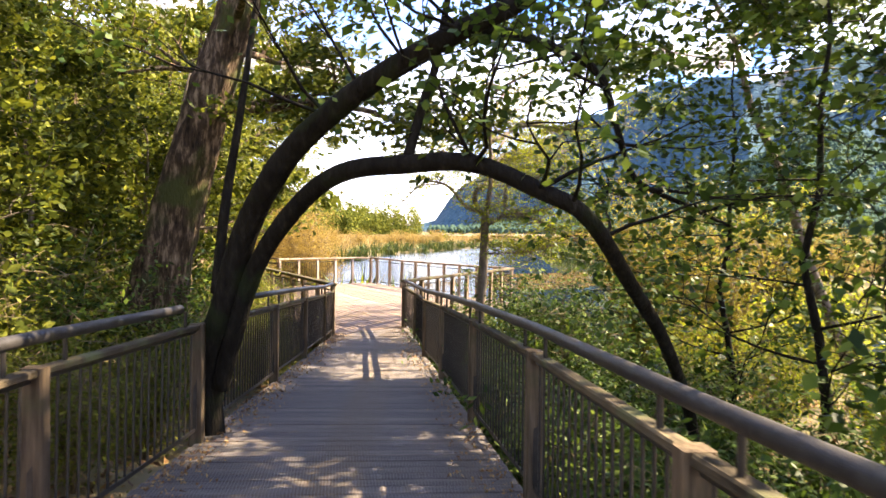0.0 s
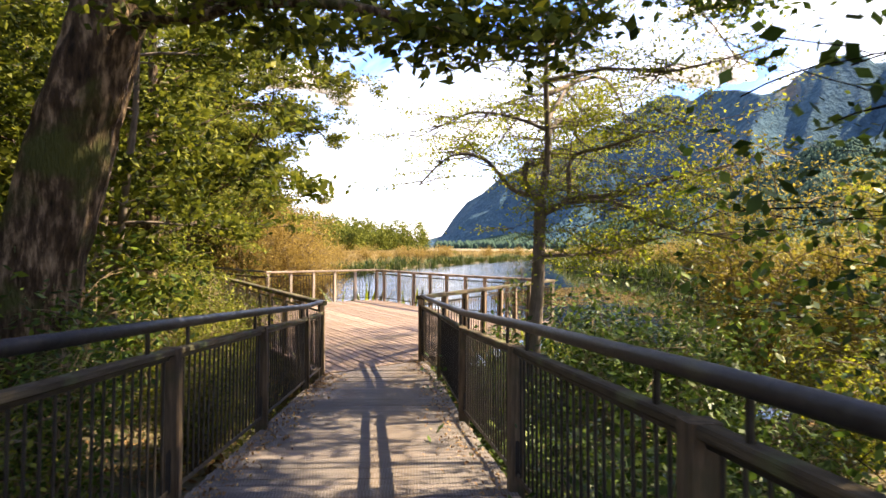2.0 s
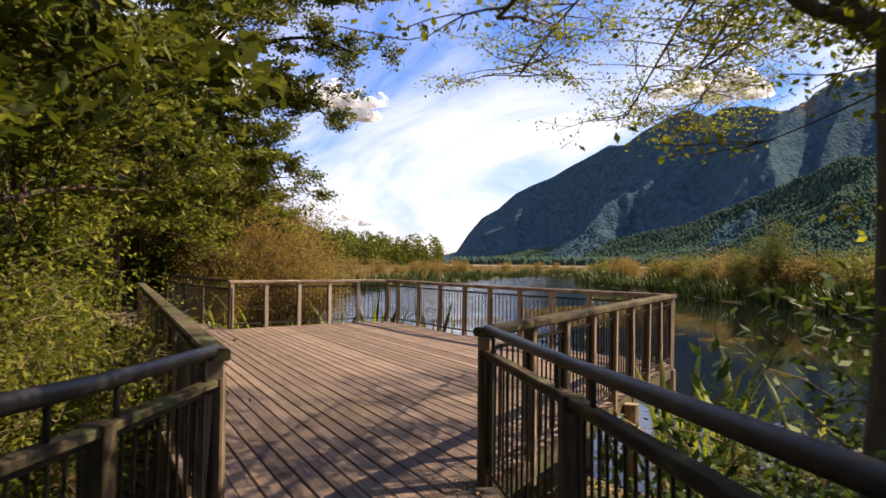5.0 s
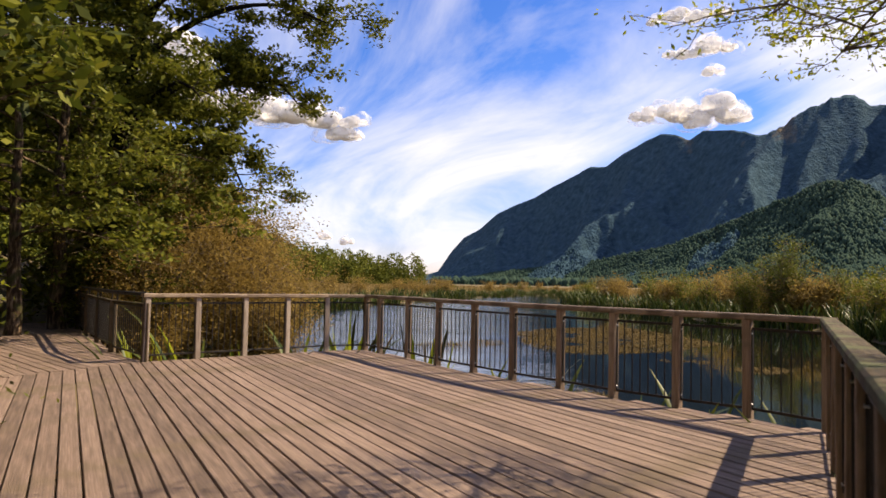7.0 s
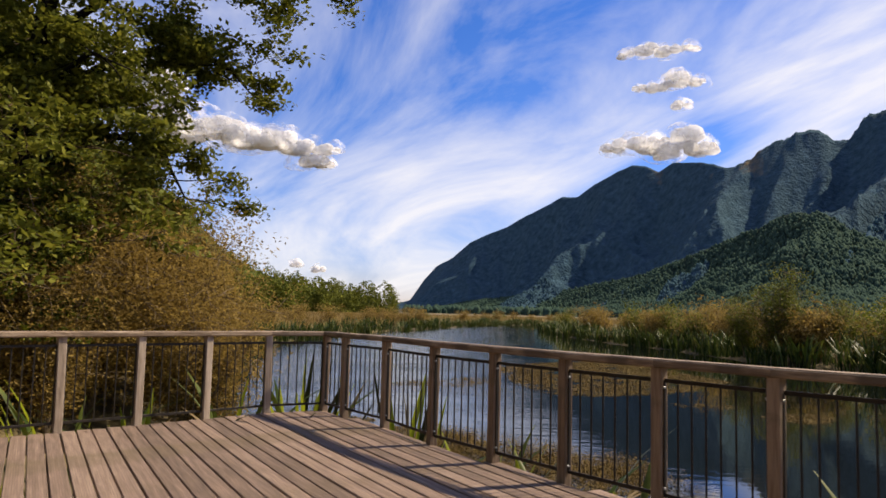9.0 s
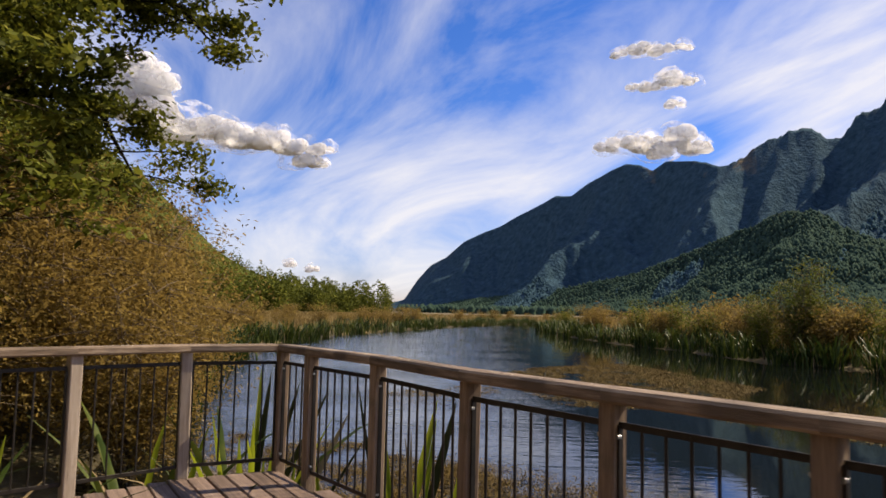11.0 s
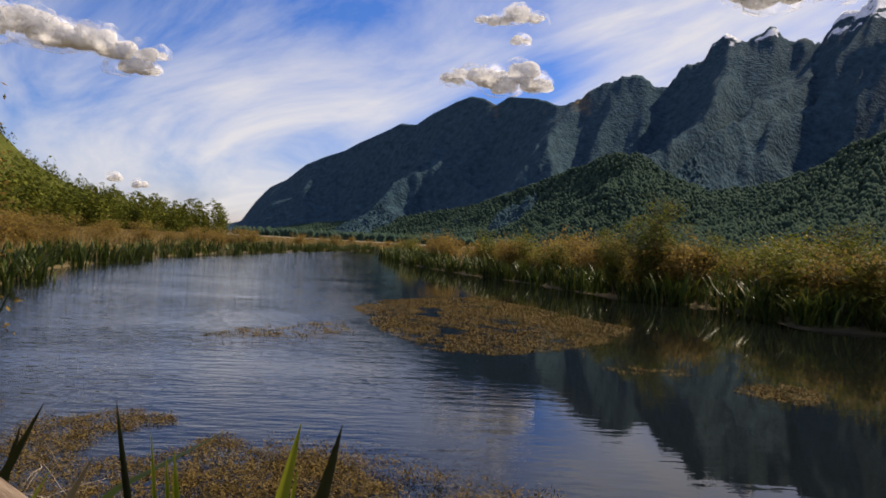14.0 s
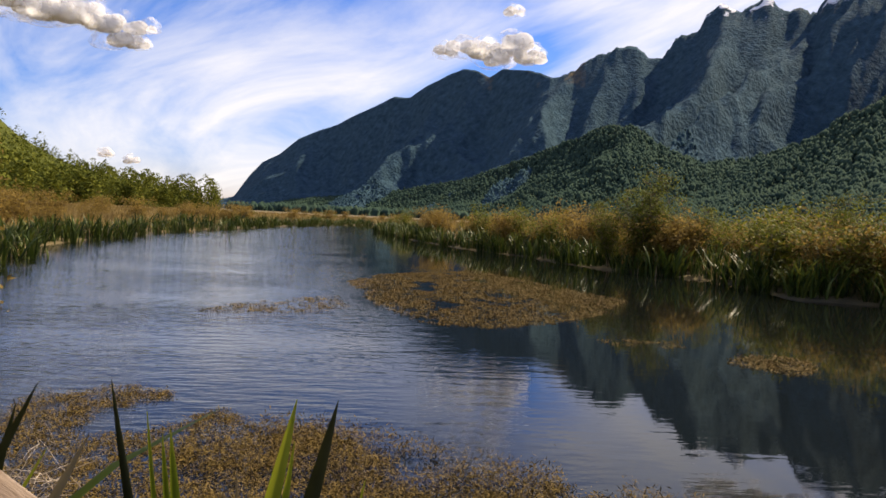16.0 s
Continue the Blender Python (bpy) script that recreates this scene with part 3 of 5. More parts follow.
        a, b_ = Vector((*p, zf(p[1]) - 0.13)), Vector((*q, zf(q[1]) - 0.13))
        bm_.beam((0, 0, 0), ((b_ - a).length, 0, 0), 0.05, 0.16)
        part("bearer", bm_.data("bearer", M_DARKRAIL), frame_ob, m=along(a, b_))


# ---- railings ----
def unit_baluster(h):
    bl = Build()
    bl.tube([(0, 0, 0), (0, 0, h)], [0.008, 0.008], 6)
    return bl.data("baluster", M_STEEL)


BAL = unit_baluster(1.0)
bolt_b = Build()
bolt_b.tube([(0, 0, 0), (0, 0, 0.02)], [0.014, 0.012], 8)
BOLT = bolt_b.data("bolt", M_BOLT)


def panel(owner, p, q, z0p, z0q, lo, hi, spacing, inset):
    """A steel baluster panel between two posts."""
    a, b_ = Vector((*p, z0p)), Vector((*q, z0q))
    d = (b_ - a)
    L = d.length
    d.normalize()
    a, b_ = a + d * inset, b_ - d * inset
    L -= 2 * inset
    m = along(a, b_)
    pan = Build()
    for z in (lo, hi):
        pan.beam((0, 0, z), (L, 0, z), 0.012, 0.03, ch=0.002)
    for x in (0.004, L - 0.004):
        pan.beam((x, 0, lo), (x, 0, hi), 0.03, 0.012, up=(1, 0, 0), ch=0.002)
    fr = part("panel_frame", pan.data("panel_frame", M_STEEL), owner, "dark steel baluster panel", m)
    n = max(2, round(L / spacing))
    for i in range(1, n):
        part("baluster", BAL, fr, m=Matrix.Translation((i * L / n, 0, lo)) @ Matrix.Diagonal((1, 1, hi - lo, 1)))
    if hi > 0.9:
        for x in (0.0, L):
            for z in (lo + 0.05, hi - 0.05):
                part("bolt", BOLT, fr, "steel bolt", Matrix.Translation((x, 0, z)) @ pose(0, 0, 0, 90, 0, 0))


def deck_railing(name, pts, label, posts, material=M_RAIL, post_wood=M_POST):
    """Square timber posts, flat timber top rail, steel panels between."""
    rail = thing(name, label, "railing", kind="structure")
    rng_ = random.Random(len(pts) * 7 + int(pts[0][0] * 10))
    pb = Build()
    pb.beam((0, 0, -0.25), (0, 0, 1.034), 0.092, 0.092, up=(0, 1, 0), ch=0.008)
    post_me = pb.data("post", post_wood)
    for i, p in enumerate(pts):
        if not posts[i]:
            continue
        j = min(max(i, 1), len(pts) - 1)
        ang = math.degrees(math.atan2(pts[j][1] - pts[j - 1][1], pts[j][0] - pts[j - 1][0]))
        part("post", post_me, rail, m=pose(p[0], p[1], 0, rng_.uniform(-0.7, 0.7), rng_.uniform(-0.7, 0.7), ang))
    for p, q in zip(pts, pts[1:]):
        panel(rail, p, q, 0, 0, 0.10, 0.94, 0.115, 0.05)
    # the flat top rail, a length to each bay
    i = 0
    while i < len(pts) - 1:
        k = i + 1
        a, b_ = Vector((*pts[i], 1.067)), Vector((*pts[k], 1.067))
        d = (b_ - a).normalized()
        if i == 0:
            a -= d * 0.06
        if k == len(pts) - 1:
            b_ += d * 0.06
        tb = Build()
        tb.beam((0, 0, 0), ((b_ - a).length + 0.004, 0, 0), 0.145, 0.066, ch=0.013)
        part("top_rail", tb.data("top_rail", material), rail, "weathered flat timber top rail", along(a, b_))
        i = k
    return rail


front = [CORNER] + RIGHT_POSTS
deck_railing("railing_lake", front, "timber post railing with steel balusters along the lake side of the deck", [True] * len(front))
lake_rail = bpy.data.objects["railing_lake"]
srng = random.Random(3)
for (p, q), count in ((front[0:2], 14), (front[1:3], 18), (front[2:4], 20), (front[3:5], 12), ((CORNER, LEFT_POSTS[0]), 12), (LEFT_POSTS[0:2], 12)):
    for _ in range(count):
        c = Vector(p).lerp(Vector(q), srng.uniform(0.1, 0.9))
        a_ = srng.uniform(0, 180)
        sc = Build()
        sc.beam((-0.5 * srng.uniform(0.025, 0.07), 0, 0), (0.5 * srng.uniform(0.025, 0.07), 0, 0), 0.0045, 0.002, ch=0.0006)
        part("scratch", sc.data("scratch", M_SCRATCH), lake_rail, "pale scratch carved in the wood", pose(c.x + srng.uniform(-0.03, 0.03), c.y + srng.uniform(-0.03, 0.03), 1.101, 0, 0, a_))
deck_railing("railing_left", [CORNER] + LEFT_POSTS, "sunlit timber post railing with steel balusters beside the reeds", [False] + [True] * 5, post_wood=M_SUNLIT_POST)
near = [tuple(Vector(RIGHT_POSTS[-1]).lerp(Vector(GATE_R), i / 8)) for i in range(9)]
deck_railing("railing_near", near, "mossy timber post railing of the deck above the reeds", [False] + [True] * 8, material=M_DARKRAIL)
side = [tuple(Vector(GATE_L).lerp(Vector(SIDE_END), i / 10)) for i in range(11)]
deck_railing("railing_side", side, "timber post railing of the deck beside the forest shrubs", [True] * 11, material=M_DARKRAIL)


def ramp_railing(name, pts, label, hand, zf=ramp_z, posts=None):
    """Short posts, timber mid rail over steel panels, and a round handrail on stand-offs."""
    rail = thing(name, label, "railing", kind="structure")
    pb = Build()
    pb.beam((0, 0, -0.3), (0, 0, 0.943), 0.105, 0.105, up=(0, 1, 0), ch=0.01)
    post_me = pb.data("post", M_SHADED_POST)
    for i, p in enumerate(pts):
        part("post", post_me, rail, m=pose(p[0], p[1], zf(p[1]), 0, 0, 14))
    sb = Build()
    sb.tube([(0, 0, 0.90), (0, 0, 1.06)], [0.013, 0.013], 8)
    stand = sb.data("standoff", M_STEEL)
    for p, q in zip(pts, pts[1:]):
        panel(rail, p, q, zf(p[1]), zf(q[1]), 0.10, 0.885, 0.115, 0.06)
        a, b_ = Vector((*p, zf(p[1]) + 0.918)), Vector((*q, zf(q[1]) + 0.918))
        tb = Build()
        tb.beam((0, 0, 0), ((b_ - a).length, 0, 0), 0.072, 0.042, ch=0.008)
        part("mid_rail", tb.data("mid_rail", M_DARKRAIL), rail, "weathered flat timber rail", along(a, b_))
        for f in (0.12, 0.88):
            c = a.lerp(b_, f)
            part("standoff", stand, rail, m=Matrix.Translation((c.x, c.y, c.z - 0.918)))
    for run in hand:
        hb = Build()
        o = Vector((*run[0], zf(run[0][1]) + 1.085))
        hb.tube([Vector((*p, zf(p[1]) + 1.085)) - o for p in run], [0.033] * len(run), 12)
        part("handrail", hb.data("handrail", M_HAND, True), rail, "dark round handrail", Matrix.Translation(o))
    return rail


ramp_railing("railing_ramp_left", RAMP_LEFT, "ramp railing with round handrail, broken by the tree", [RAMP_LEFT[:3] + [(0.56, -4.05)], [(0.38, -2.9)] + RAMP_LEFT[4:]])
ramp_railing("railing_ramp_right", RAMP_RIGHT, "ramp railing with steel balusters and dark round handrail", [RAMP_RIGHT])
ramp_railing("railing_walkway", [LEFT_POSTS[-1]] + EXIT_POSTS + [(-14.2, 26.6)], "dark railing of the boardwalk leaving the deck", [[LEFT_POSTS[-1]] + EXIT_POSTS + [(-14.2, 26.6)]], lambda y: 0.0)


# ---- mountains ----
EYE = Vector((-3.1, 19.9, 1.3))


def mountain(name, profile, base_range, top_range, material, label, steps, cols, seed, cut, lean, power):
    """A range as a height field over bearing and range, worn into spurs and gullies: profile gives (bearing in degrees, height angle in degrees)."""
    bs, hs_ = [p[0] for p in profile], [p[1] for p in profile]
    bear = np.linspace(bs[0], bs[-1], cols)
    top = np.interp(bear, bs, hs_)
    near_, far_ = np.interp(bear, *zip(*base_range)), np.interp(bear, *zip(*top_range))
    back = 10
    verts, bare = [], []
    for i in range(steps + back):
        s = i / steps
        c = min(s, 1.0)
        env = c ** 0.6 * (1 - c ** 3) if s <= 1 else 0.0
        for j, be in enumerate(bear):
            r = near_[j] + (far_[j] - near_[j]) * c + max(s - 1, 0) * 1800
            x, y = EYE.x + r * math.sin(radians(be)), EYE.y + r * math.cos(radians(be))
            h_top = math.tan(radians(top[j])) * far_[j]
            prof = c ** power if s <= 1 else max(1 - (s - 1) * 2.2, 0)
            warp = 2.2 * noise.noise(Vector((be * 0.09, s * 1.6, seed + 20)))
            u = be + lean * (1 - c) + warp
            worn, amp, f = 0.0, cut, 0.085
            for k in range(6):
                g = abs(noise.noise(Vector((u * f, s * f * (4.5 + 2.0 * k), seed + 3 * k))))
                worn += amp * min(g * 2.4, 1.0)
                amp, f = amp * 0.46, f * 2.05
            z = h_top * (prof - env * worn)
            jag = noise.fractal(Vector((be * 0.55, s * 3, seed)), 0.7, 2.1, 5)
            if 0.86 < s <= 1.0:
                z += h_top * 0.05 * (s - 0.86) / 0.14 * jag * min(max((be - 12) / 8, 0.1), 1)
            verts.append((x, y, z - 2.0))
            bare.append(c + 0.16 * jag - 0.35 * worn)
    n, rows_ = cols, steps + back
    ii, jj = np.meshgrid(np.arange(n - 1), np.arange(rows_ - 1))
    k0 = (jj * n + ii).ravel()
    me = fast_mesh(name, verts, np.stack([k0, k0 + 1, k0 + n + 1, k0 + n], 1), material, True)
    layer = me.attributes.new("tree_line", "FLOAT", "POINT")
    layer.data.foreach_set("value", np.array(bare, dtype=np.float32))
    tagged(new(name, me), label, "mountain", kind="structure")
    return np.array(verts).reshape(rows_, n, 3)


PEAKS = [(-13, 0.1), (-9.8, 0.6), (-8.55, 0.95), (-7.5, 2.55), (-6.55, 3.65), (-5.35, 4.3), (-3.97, 5.55), (-2.4, 6.3), (-1.1, 6.8), (0.55, 7.8), (2.2, 8.6), (3.15, 9.15), (4.3, 9.15), (5.6, 10.1), (7.3, 11.05),
         (8.4, 11.5), (9.4, 11.4), (10.35, 10.9), (11.4, 11.65), (12.9, 11.55), (15.1, 11.15), (17.0, 11.5), (18.4, 12.8), (19.7, 13.15), (21.3, 12.95), (23.2, 12.8), (24.2, 13.5), (25.2, 14.2), (26.2, 15.6),
         (27.2, 16.2), (28.4, 15.6), (30.2, 16.4), (31.6, 15.3), (33.2, 15.2), (34.3, 17.0), (38, 18.5), (44, 17), (52, 19), (62, 16), (75, 12), (90, 8)]
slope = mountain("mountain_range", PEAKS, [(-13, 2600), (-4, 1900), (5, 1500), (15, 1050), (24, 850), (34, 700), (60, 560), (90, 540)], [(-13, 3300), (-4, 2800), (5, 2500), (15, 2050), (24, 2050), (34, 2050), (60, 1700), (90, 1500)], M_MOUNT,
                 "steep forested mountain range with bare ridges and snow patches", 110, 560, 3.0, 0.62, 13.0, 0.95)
# the lower spurs in front of the main crest
SPURS = [(-9, 0.2), (-6.5, 0.6), (-3, 1.1), (0, 1.5), (3, 1.9), (6.5, 2.7), (9.5, 3.4), (12.5, 4.7), (15.5, 6.0), (18.5, 7.4), (21, 8.0), (23.5, 6.3), (26.5, 5.0), (29.5, 5.4), (33, 6.6), (38, 10.0), (50, 10.5), (70, 8), (85, 4)]
spurs = mountain("mountain_spurs", SPURS, [(-9, 2500), (0, 1750), (10, 1150), (20, 820), (34, 600), (60, 470), (85, 460)], [(-9, 2850), (0, 2150), (10, 1620), (20, 1330), (34, 1050), (60, 880), (85, 800)], M_SPUR,
                 "forest covered lower spurs of the mountains", 60, 420, 14.0, 0.40, 10.0, 0.95)
LEFT_PEAKS = [(-120, 6), (-90, 14), (-60, 20), (-45, 19), (-36, 14.5), (-30.4, 11.0), (-28.2, 9.7), (-26.3, 7.9), (-24.8, 6.5), (-22.8, 4.5), (-20, 2.9), (-17, 2.1), (-14, 1.4), (-12, 0.8), (-10, 0.3)]
hill = mountain("hill_left", LEFT_PEAKS, [(-120, 60), (-60, 75), (-30, 190), (-10, 420)], [(-120, 260), (-60, 300), (-30, 480), (-10, 900)], M_HILL, "forest covered hillside beside the lake", 26, 120, 8.0, 0.10, 6.0, 1.4)


def leaf_cloud(centres, rng_, size, spread, count, flat=0.55, aspect=0.45):
    """Small folded leaf faces scattered round each centre; vertices and quads."""
    c = np.repeat(np.asarray(centres, float), count, axis=0)
    n = len(c)
    off = rng_.normal(size=(n, 3)) * spread * np.array([1, 1, flat])
    p = c + off
    a = rng_.uniform(0, 2 * np.pi, n)
    tilt = rng_.normal(0, 0.55, n)
    u = np.stack([np.cos(a) * np.cos(tilt), np.sin(a) * np.cos(tilt), np.sin(tilt)], 1)
    r = rng_.normal(size=(n, 3)) * 0.5 + np.array([0, 0, 1.0])
    w = np.cross(u, r)
    w /= np.linalg.norm(w, axis=1, keepdims=True) + 1e-9
    s = (size * rng_.uniform(0.6, 1.35, n))[:, None]
    v = np.stack([p - u * s, p + w * s * aspect, p + u * s, p - w * s * aspect], 1).reshape(-1, 3)
    return v, np.arange(4 * n).reshape(-1, 4)


nrng = np.random.default_rng(11)


def conifer_field(name, grid, lo, hi, count, h, material, label, seed, skew=1.4):
    """A far forest: ragged tapered crowns standing on a slope, in one mesh."""
    r = np.random.default_rng(seed)
    i = (lo + (hi - lo) * r.random(count) ** skew).astype(int)
    fj = r.random(count) * (grid.shape[1] - 2)
    j = fj.astype(int)
    f, g = (fj - j)[:, None], r.random(count)[:, None]
    p = (grid[i, j] * (1 - f) + grid[i, j + 1] * f) * (1 - g) + (grid[i + 1, j] * (1 - f) + grid[i + 1, j + 1] * f) * g
    ht = h * r.uniform(0.55, 1.4, count)
    rad = ht * r.uniform(0.34, 0.55, count)
    a0 = r.uniform(0, 6.28, count)
    ring = []
    for z, m_ in ((0.05, 0.9), (0.5, 0.95)):
        for k in range(4):
            a, w = a0 + k * 1.571 + z, rad * m_ * r.uniform(0.6, 1.3, count)
            ring.append(p + np.stack([np.cos(a) * w, np.sin(a) * w, ht * (z + r.uniform(-0.08, 0.08, count))], 1))
    ring.append(p + np.stack([r.uniform(-0.2, 0.2, count) * rad, r.uniform(-0.2, 0.2, count) * rad, ht], 1))
    verts = np.stack(ring, 1).reshape(-1, 3)
    tri = []
    for k in range(4):
        q = (k + 1) % 4
        tri += [(k, q, 4 + q), (k, 4 + q, 4 + k), (4 + k, 4 + q, 8)]
    tris = (np.arange(count)[:, None, None] * 9 + np.array(tri)[None]).reshape(-1, 3)
    tagged(new(name, fast_mesh(name, verts, tris, material, True)), label, "forest", kind="stuff")


def fuzzy_field(name, grid, lo, hi, count, h, label, seed, clumps):
    """A broadleaf forest some way off: each crown a heap of leaf clumps with gaps."""
    r = np.random.default_rng(seed)
    i = (lo + (hi - lo) * r.random(count)).astype(int)
    fj = r.random(count) * (grid.shape[1] - 2)
    j = fj.astype(int)
    f, g = (fj - j)[:, None], r.random(count)[:, None]
    p = (grid[i, j] * (1 - f) + grid[i, j + 1] * f) * (1 - g) + (grid[i + 1, j] * (1 - f) + grid[i + 1, j + 1] * f) * g
    ht = h * r.uniform(0.6, 1.3, count)
    c = np.repeat(p, clumps, axis=0)
    hh = np.repeat(ht, clumps)
    u = r.random(len(c)) ** 0.8
    a = r.uniform(0, 6.283, len(c))
    rad = hh * 0.34 * np.sin(np.pi * np.clip(0.12 + 0.86 * u, 0, 1)) ** 0.8 * r.random(len(c)) ** 0.4
    c = c + np.stack([np.cos(a) * rad, np.sin(a) * rad, hh * (0.05 + 0.95 * u)], 1)
    v, q = leaf_cloud(c, r, h * (0.06 if clumps < 60 else 0.04), h * 0.02, 1, 0.8, 0.7)
    tagged(new(name, fast_mesh(name, v, q, M_HILLTREE)), label, "forest", kind="stuff")


conifer_field("mountain_forest", slope, 0, 42, 26000, 6.0, M_FIR, "dense beech forest on the mountain slopes, tinted blue with distance haze", 21, 1.0)
conifer_field("spur_forest", spurs, 0, 59, 52000, 6.5, M_SPURTREE, "dense green beech forest on the lower spurs", 25, 1.1)
fuzzy_field("hill_forest", hill, 0, 25, 2600, 12.0, "olive green forest covering the hillside", 22, 58)

# belt of trees at the foot of the hill beside the lake's far end, and along the far plain
foot = []
for i in range(2):
    foot.append([(EYE.x + rr * math.sin(radians(be)), EYE.y + rr * math.cos(radians(be)), -1.0) for be, rr in
                 zip(np.linspace(-30, -9, 60), np.linspace(170, 420, 60) + i * 60)])
fuzzy_field("lakeside_trees", np.array(foot), 0, 0.99, 230, 15.0, "sunlit green trees at the far end of the lake", 23, 150)
foot = []
for i in range(2):
    foot.append([(EYE.x + rr * math.sin(radians(be)), EYE.y + rr * math.cos(radians(be)), -0.8) for be, rr in zip(np.linspace(-9, 75, 80), np.linspace(1250, 480, 80) + i * 120)])
conifer_field("valley_trees", np.array(foot), 0, 0.99, 2600, 12.0, M_SPURTREE, "dark forest edge across the valley floor", 24)


# ---- clouds ----
def cloud(puffs, seed):
    """A heap of white puffs with ragged edges; puffs: bearing, height angle, radius in degrees."""
    rr = random.Random(seed)
    far = 4200.0
    body, edge = bmesh.new(), bmesh.new()

    def puff(bm, b2, e2, r2, k, amp, turns):
        c = EYE + far * Vector((math.sin(radians(b2)) * math.cos(radians(e2)), math.cos(radians(b2)) * math.cos(radians(e2)), math.sin(radians(e2))))
        size = far * math.tan(radians(r2))
        for v in bmesh.ops.create_icosphere(bm, subdivisions=3, radius=1.0)["verts"]:
            d = v.co.normalized()
            s = size * (1 + amp * noise.fractal(d * 1.1 + Vector((seed, k, b2)), 1.0, 2.0, turns))
            v.co = c + Vector((d.x * s, d.y * s, d.z * s * (0.85 if d.z > 0 else 0.4)))

    for be, el, rad in puffs:
        for k in range(5):
            puff(body, be + rr.uniform(-1, 1) * rad * 0.9, el + rr.uniform(-0.1, 0.45) * rad, rad * rr.uniform(0.45, 0.9), k, 0.15, 3)
        puff(edge, be + rr.uniform(-0.3, 0.3) * rad, el + 0.1 * rad, rad * 1.45, 9, 0.3, 4)
    whole = thing("cloud", "small white heaped cloud in the blue sky", "cloud", "fair weather clouds", kind="structure")
    for name, bm, material in (("body", body, M_CLOUD), ("edge", edge, M_WISP)):
        me = bpy.data.meshes.new(name)
        bm.to_mesh(me)
        bm.free()
        me.shade_smooth()
        me.materials.append(material)
        part(name, me, whole)


cloud([(-29.4, 16.4, 1.3), (-28.0, 16.9, 1.0), (-28.6, 15.2, 1.7), (-26.9, 15.6, 0.9), (-30.4, 14.2, 1.7), (-28.4, 13.4, 1.8), (-27.0, 13.2, 1.3)], 1)
cloud([(-26.2, 12.2, 1.7), (-24.4, 13.0, 1.5), (-22.8, 12.3, 1.5), (-21.0, 12.1, 1.3), (-19.4, 12.4, 1.2), (-17.8, 12.0, 1.0), (-16.4, 12.1, 0.9), (-14.9, 12.2, 0.6), (-17.0, 10.9, 0.9), (-15.6, 11.0, 0.6)], 2)
cloud([(6.9, 12.4, 0.7), (8.3, 12.5, 1.0), (10.0, 12.6, 1.0), (11.8, 12.9, 1.1), (13.2, 12.3, 0.9), (10.3, 12.0, 1.1)], 3)
cloud([(7.8, 19.3, 0.5), (9.4, 19.5, 0.7), (11.0, 19.3, 0.7), (12.6, 19.5, 0.5)], 4)
cloud([(8.9, 16.9, 0.35), (10.2, 16.9, 0.6), (11.6, 17.2, 0.8), (13.2, 17.0, 0.6), (12.0, 15.5, 0.5)], 5)
cloud([(-17.4, 3.3, 0.4), (-15.6, 2.9, 0.45)], 6)
cloud([(28.2, 18.4, 1.1), (30.2, 18.0, 1.5), (32.0, 19.2, 1.7), (33.8, 18.4, 1.6), (31.4, 20.8, 1.2), (35.6, 19.6, 1.7)], 7)
cloud([(23.0, 25.8, 0.9), (24.6, 26.4, 1.3), (26.6, 26.0, 1.1)], 8)


# ---- lake plants ----
def blade(length, width, lean, turn, droop):
    """One sword-shaped leaf with a fold along its middle."""
    n = 6
    vs, fs = [], []
    dx, dy = math.cos(turn), math.sin(turn)
    for i in range(n + 1):
        s = i / n
        out = lean * s + droop * s * s * s
        z = length * (s - 0.18 * abs(lean) * s * s - 0.35 * abs(droop) * s ** 4)
        w = width * (0.55 + 0.9 * s) * (1 - s) ** 0.55 if s < 1 else 0.002
        c = Vector((dx * out * length, dy * out * length, z))
        sd = Vector((-dy, dx, 0))
        vs += [c - sd * w, c + Vector((dx, dy, 0)) * (-0.35 * w), c + sd * w]
    for i in range(n):
        for j in (0, 1):
            a = i * 3 + j
            fs.append((a, a + 1, a + 4, a + 3))
    return vs, fs


def flax_mesh(count, length, seed, material, spread=0.25, width=0.05):
    rr = random.Random(seed)
    b_ = Build()
    for _ in range(count):
        vs, fs = blade(length * rr.uniform(0.55, 1.1), width * rr.uniform(0.7, 1.2), rr.uniform(0.02, 0.5), rr.uniform(0, 6.28), rr.uniform(0, 0.35))
        o = Vector((rr.gauss(0, spread), rr.gauss(0, spread), -0.05))
        b_.add([v + o for v in vs], fs)
    return b_.data("blades", material, True)


FLAX_KINDS = [flax_mesh(38, 2.1, s, M_FLAX, 0.42, 0.08) for s in (1, 2, 3)]
FLAX_DRY_KINDS = [flax_mesh(9, 1.7, s, M_FLAX_DRY, 0.4, 0.04) for s in (4, 5)]


def flax(x, y, s, rr, group="flax along the lake"):
    ob = thing("flax_bush", "dense clump of green sword-shaped flax leaves at the water", "flax bush", group, m=pose(x, y, max(gz(x, y), WATER_Z - 0.25), 0, 0, rr.uniform(0, 360)) @ Matrix.Scale(s, 4))
    part("leaf_fan", rr.choice(FLAX_KINDS), ob)
    if rr.random() < 0.6:
        part("dead_leaf_fan", rr.choice(FLAX_DRY_KINDS), ob, "dry tan dead leaves")


def shore(points, step, rr):
    """Walks along an outline and yields places on it with the way to the land."""
    for (ax, ay), (bx, by) in zip(points, points[1:]):
        L = math.hypot(bx - ax, by - ay)
        nx_, ny_ = (by - ay) / L, -(bx - ax) / L
        s = rr.uniform(0, step)
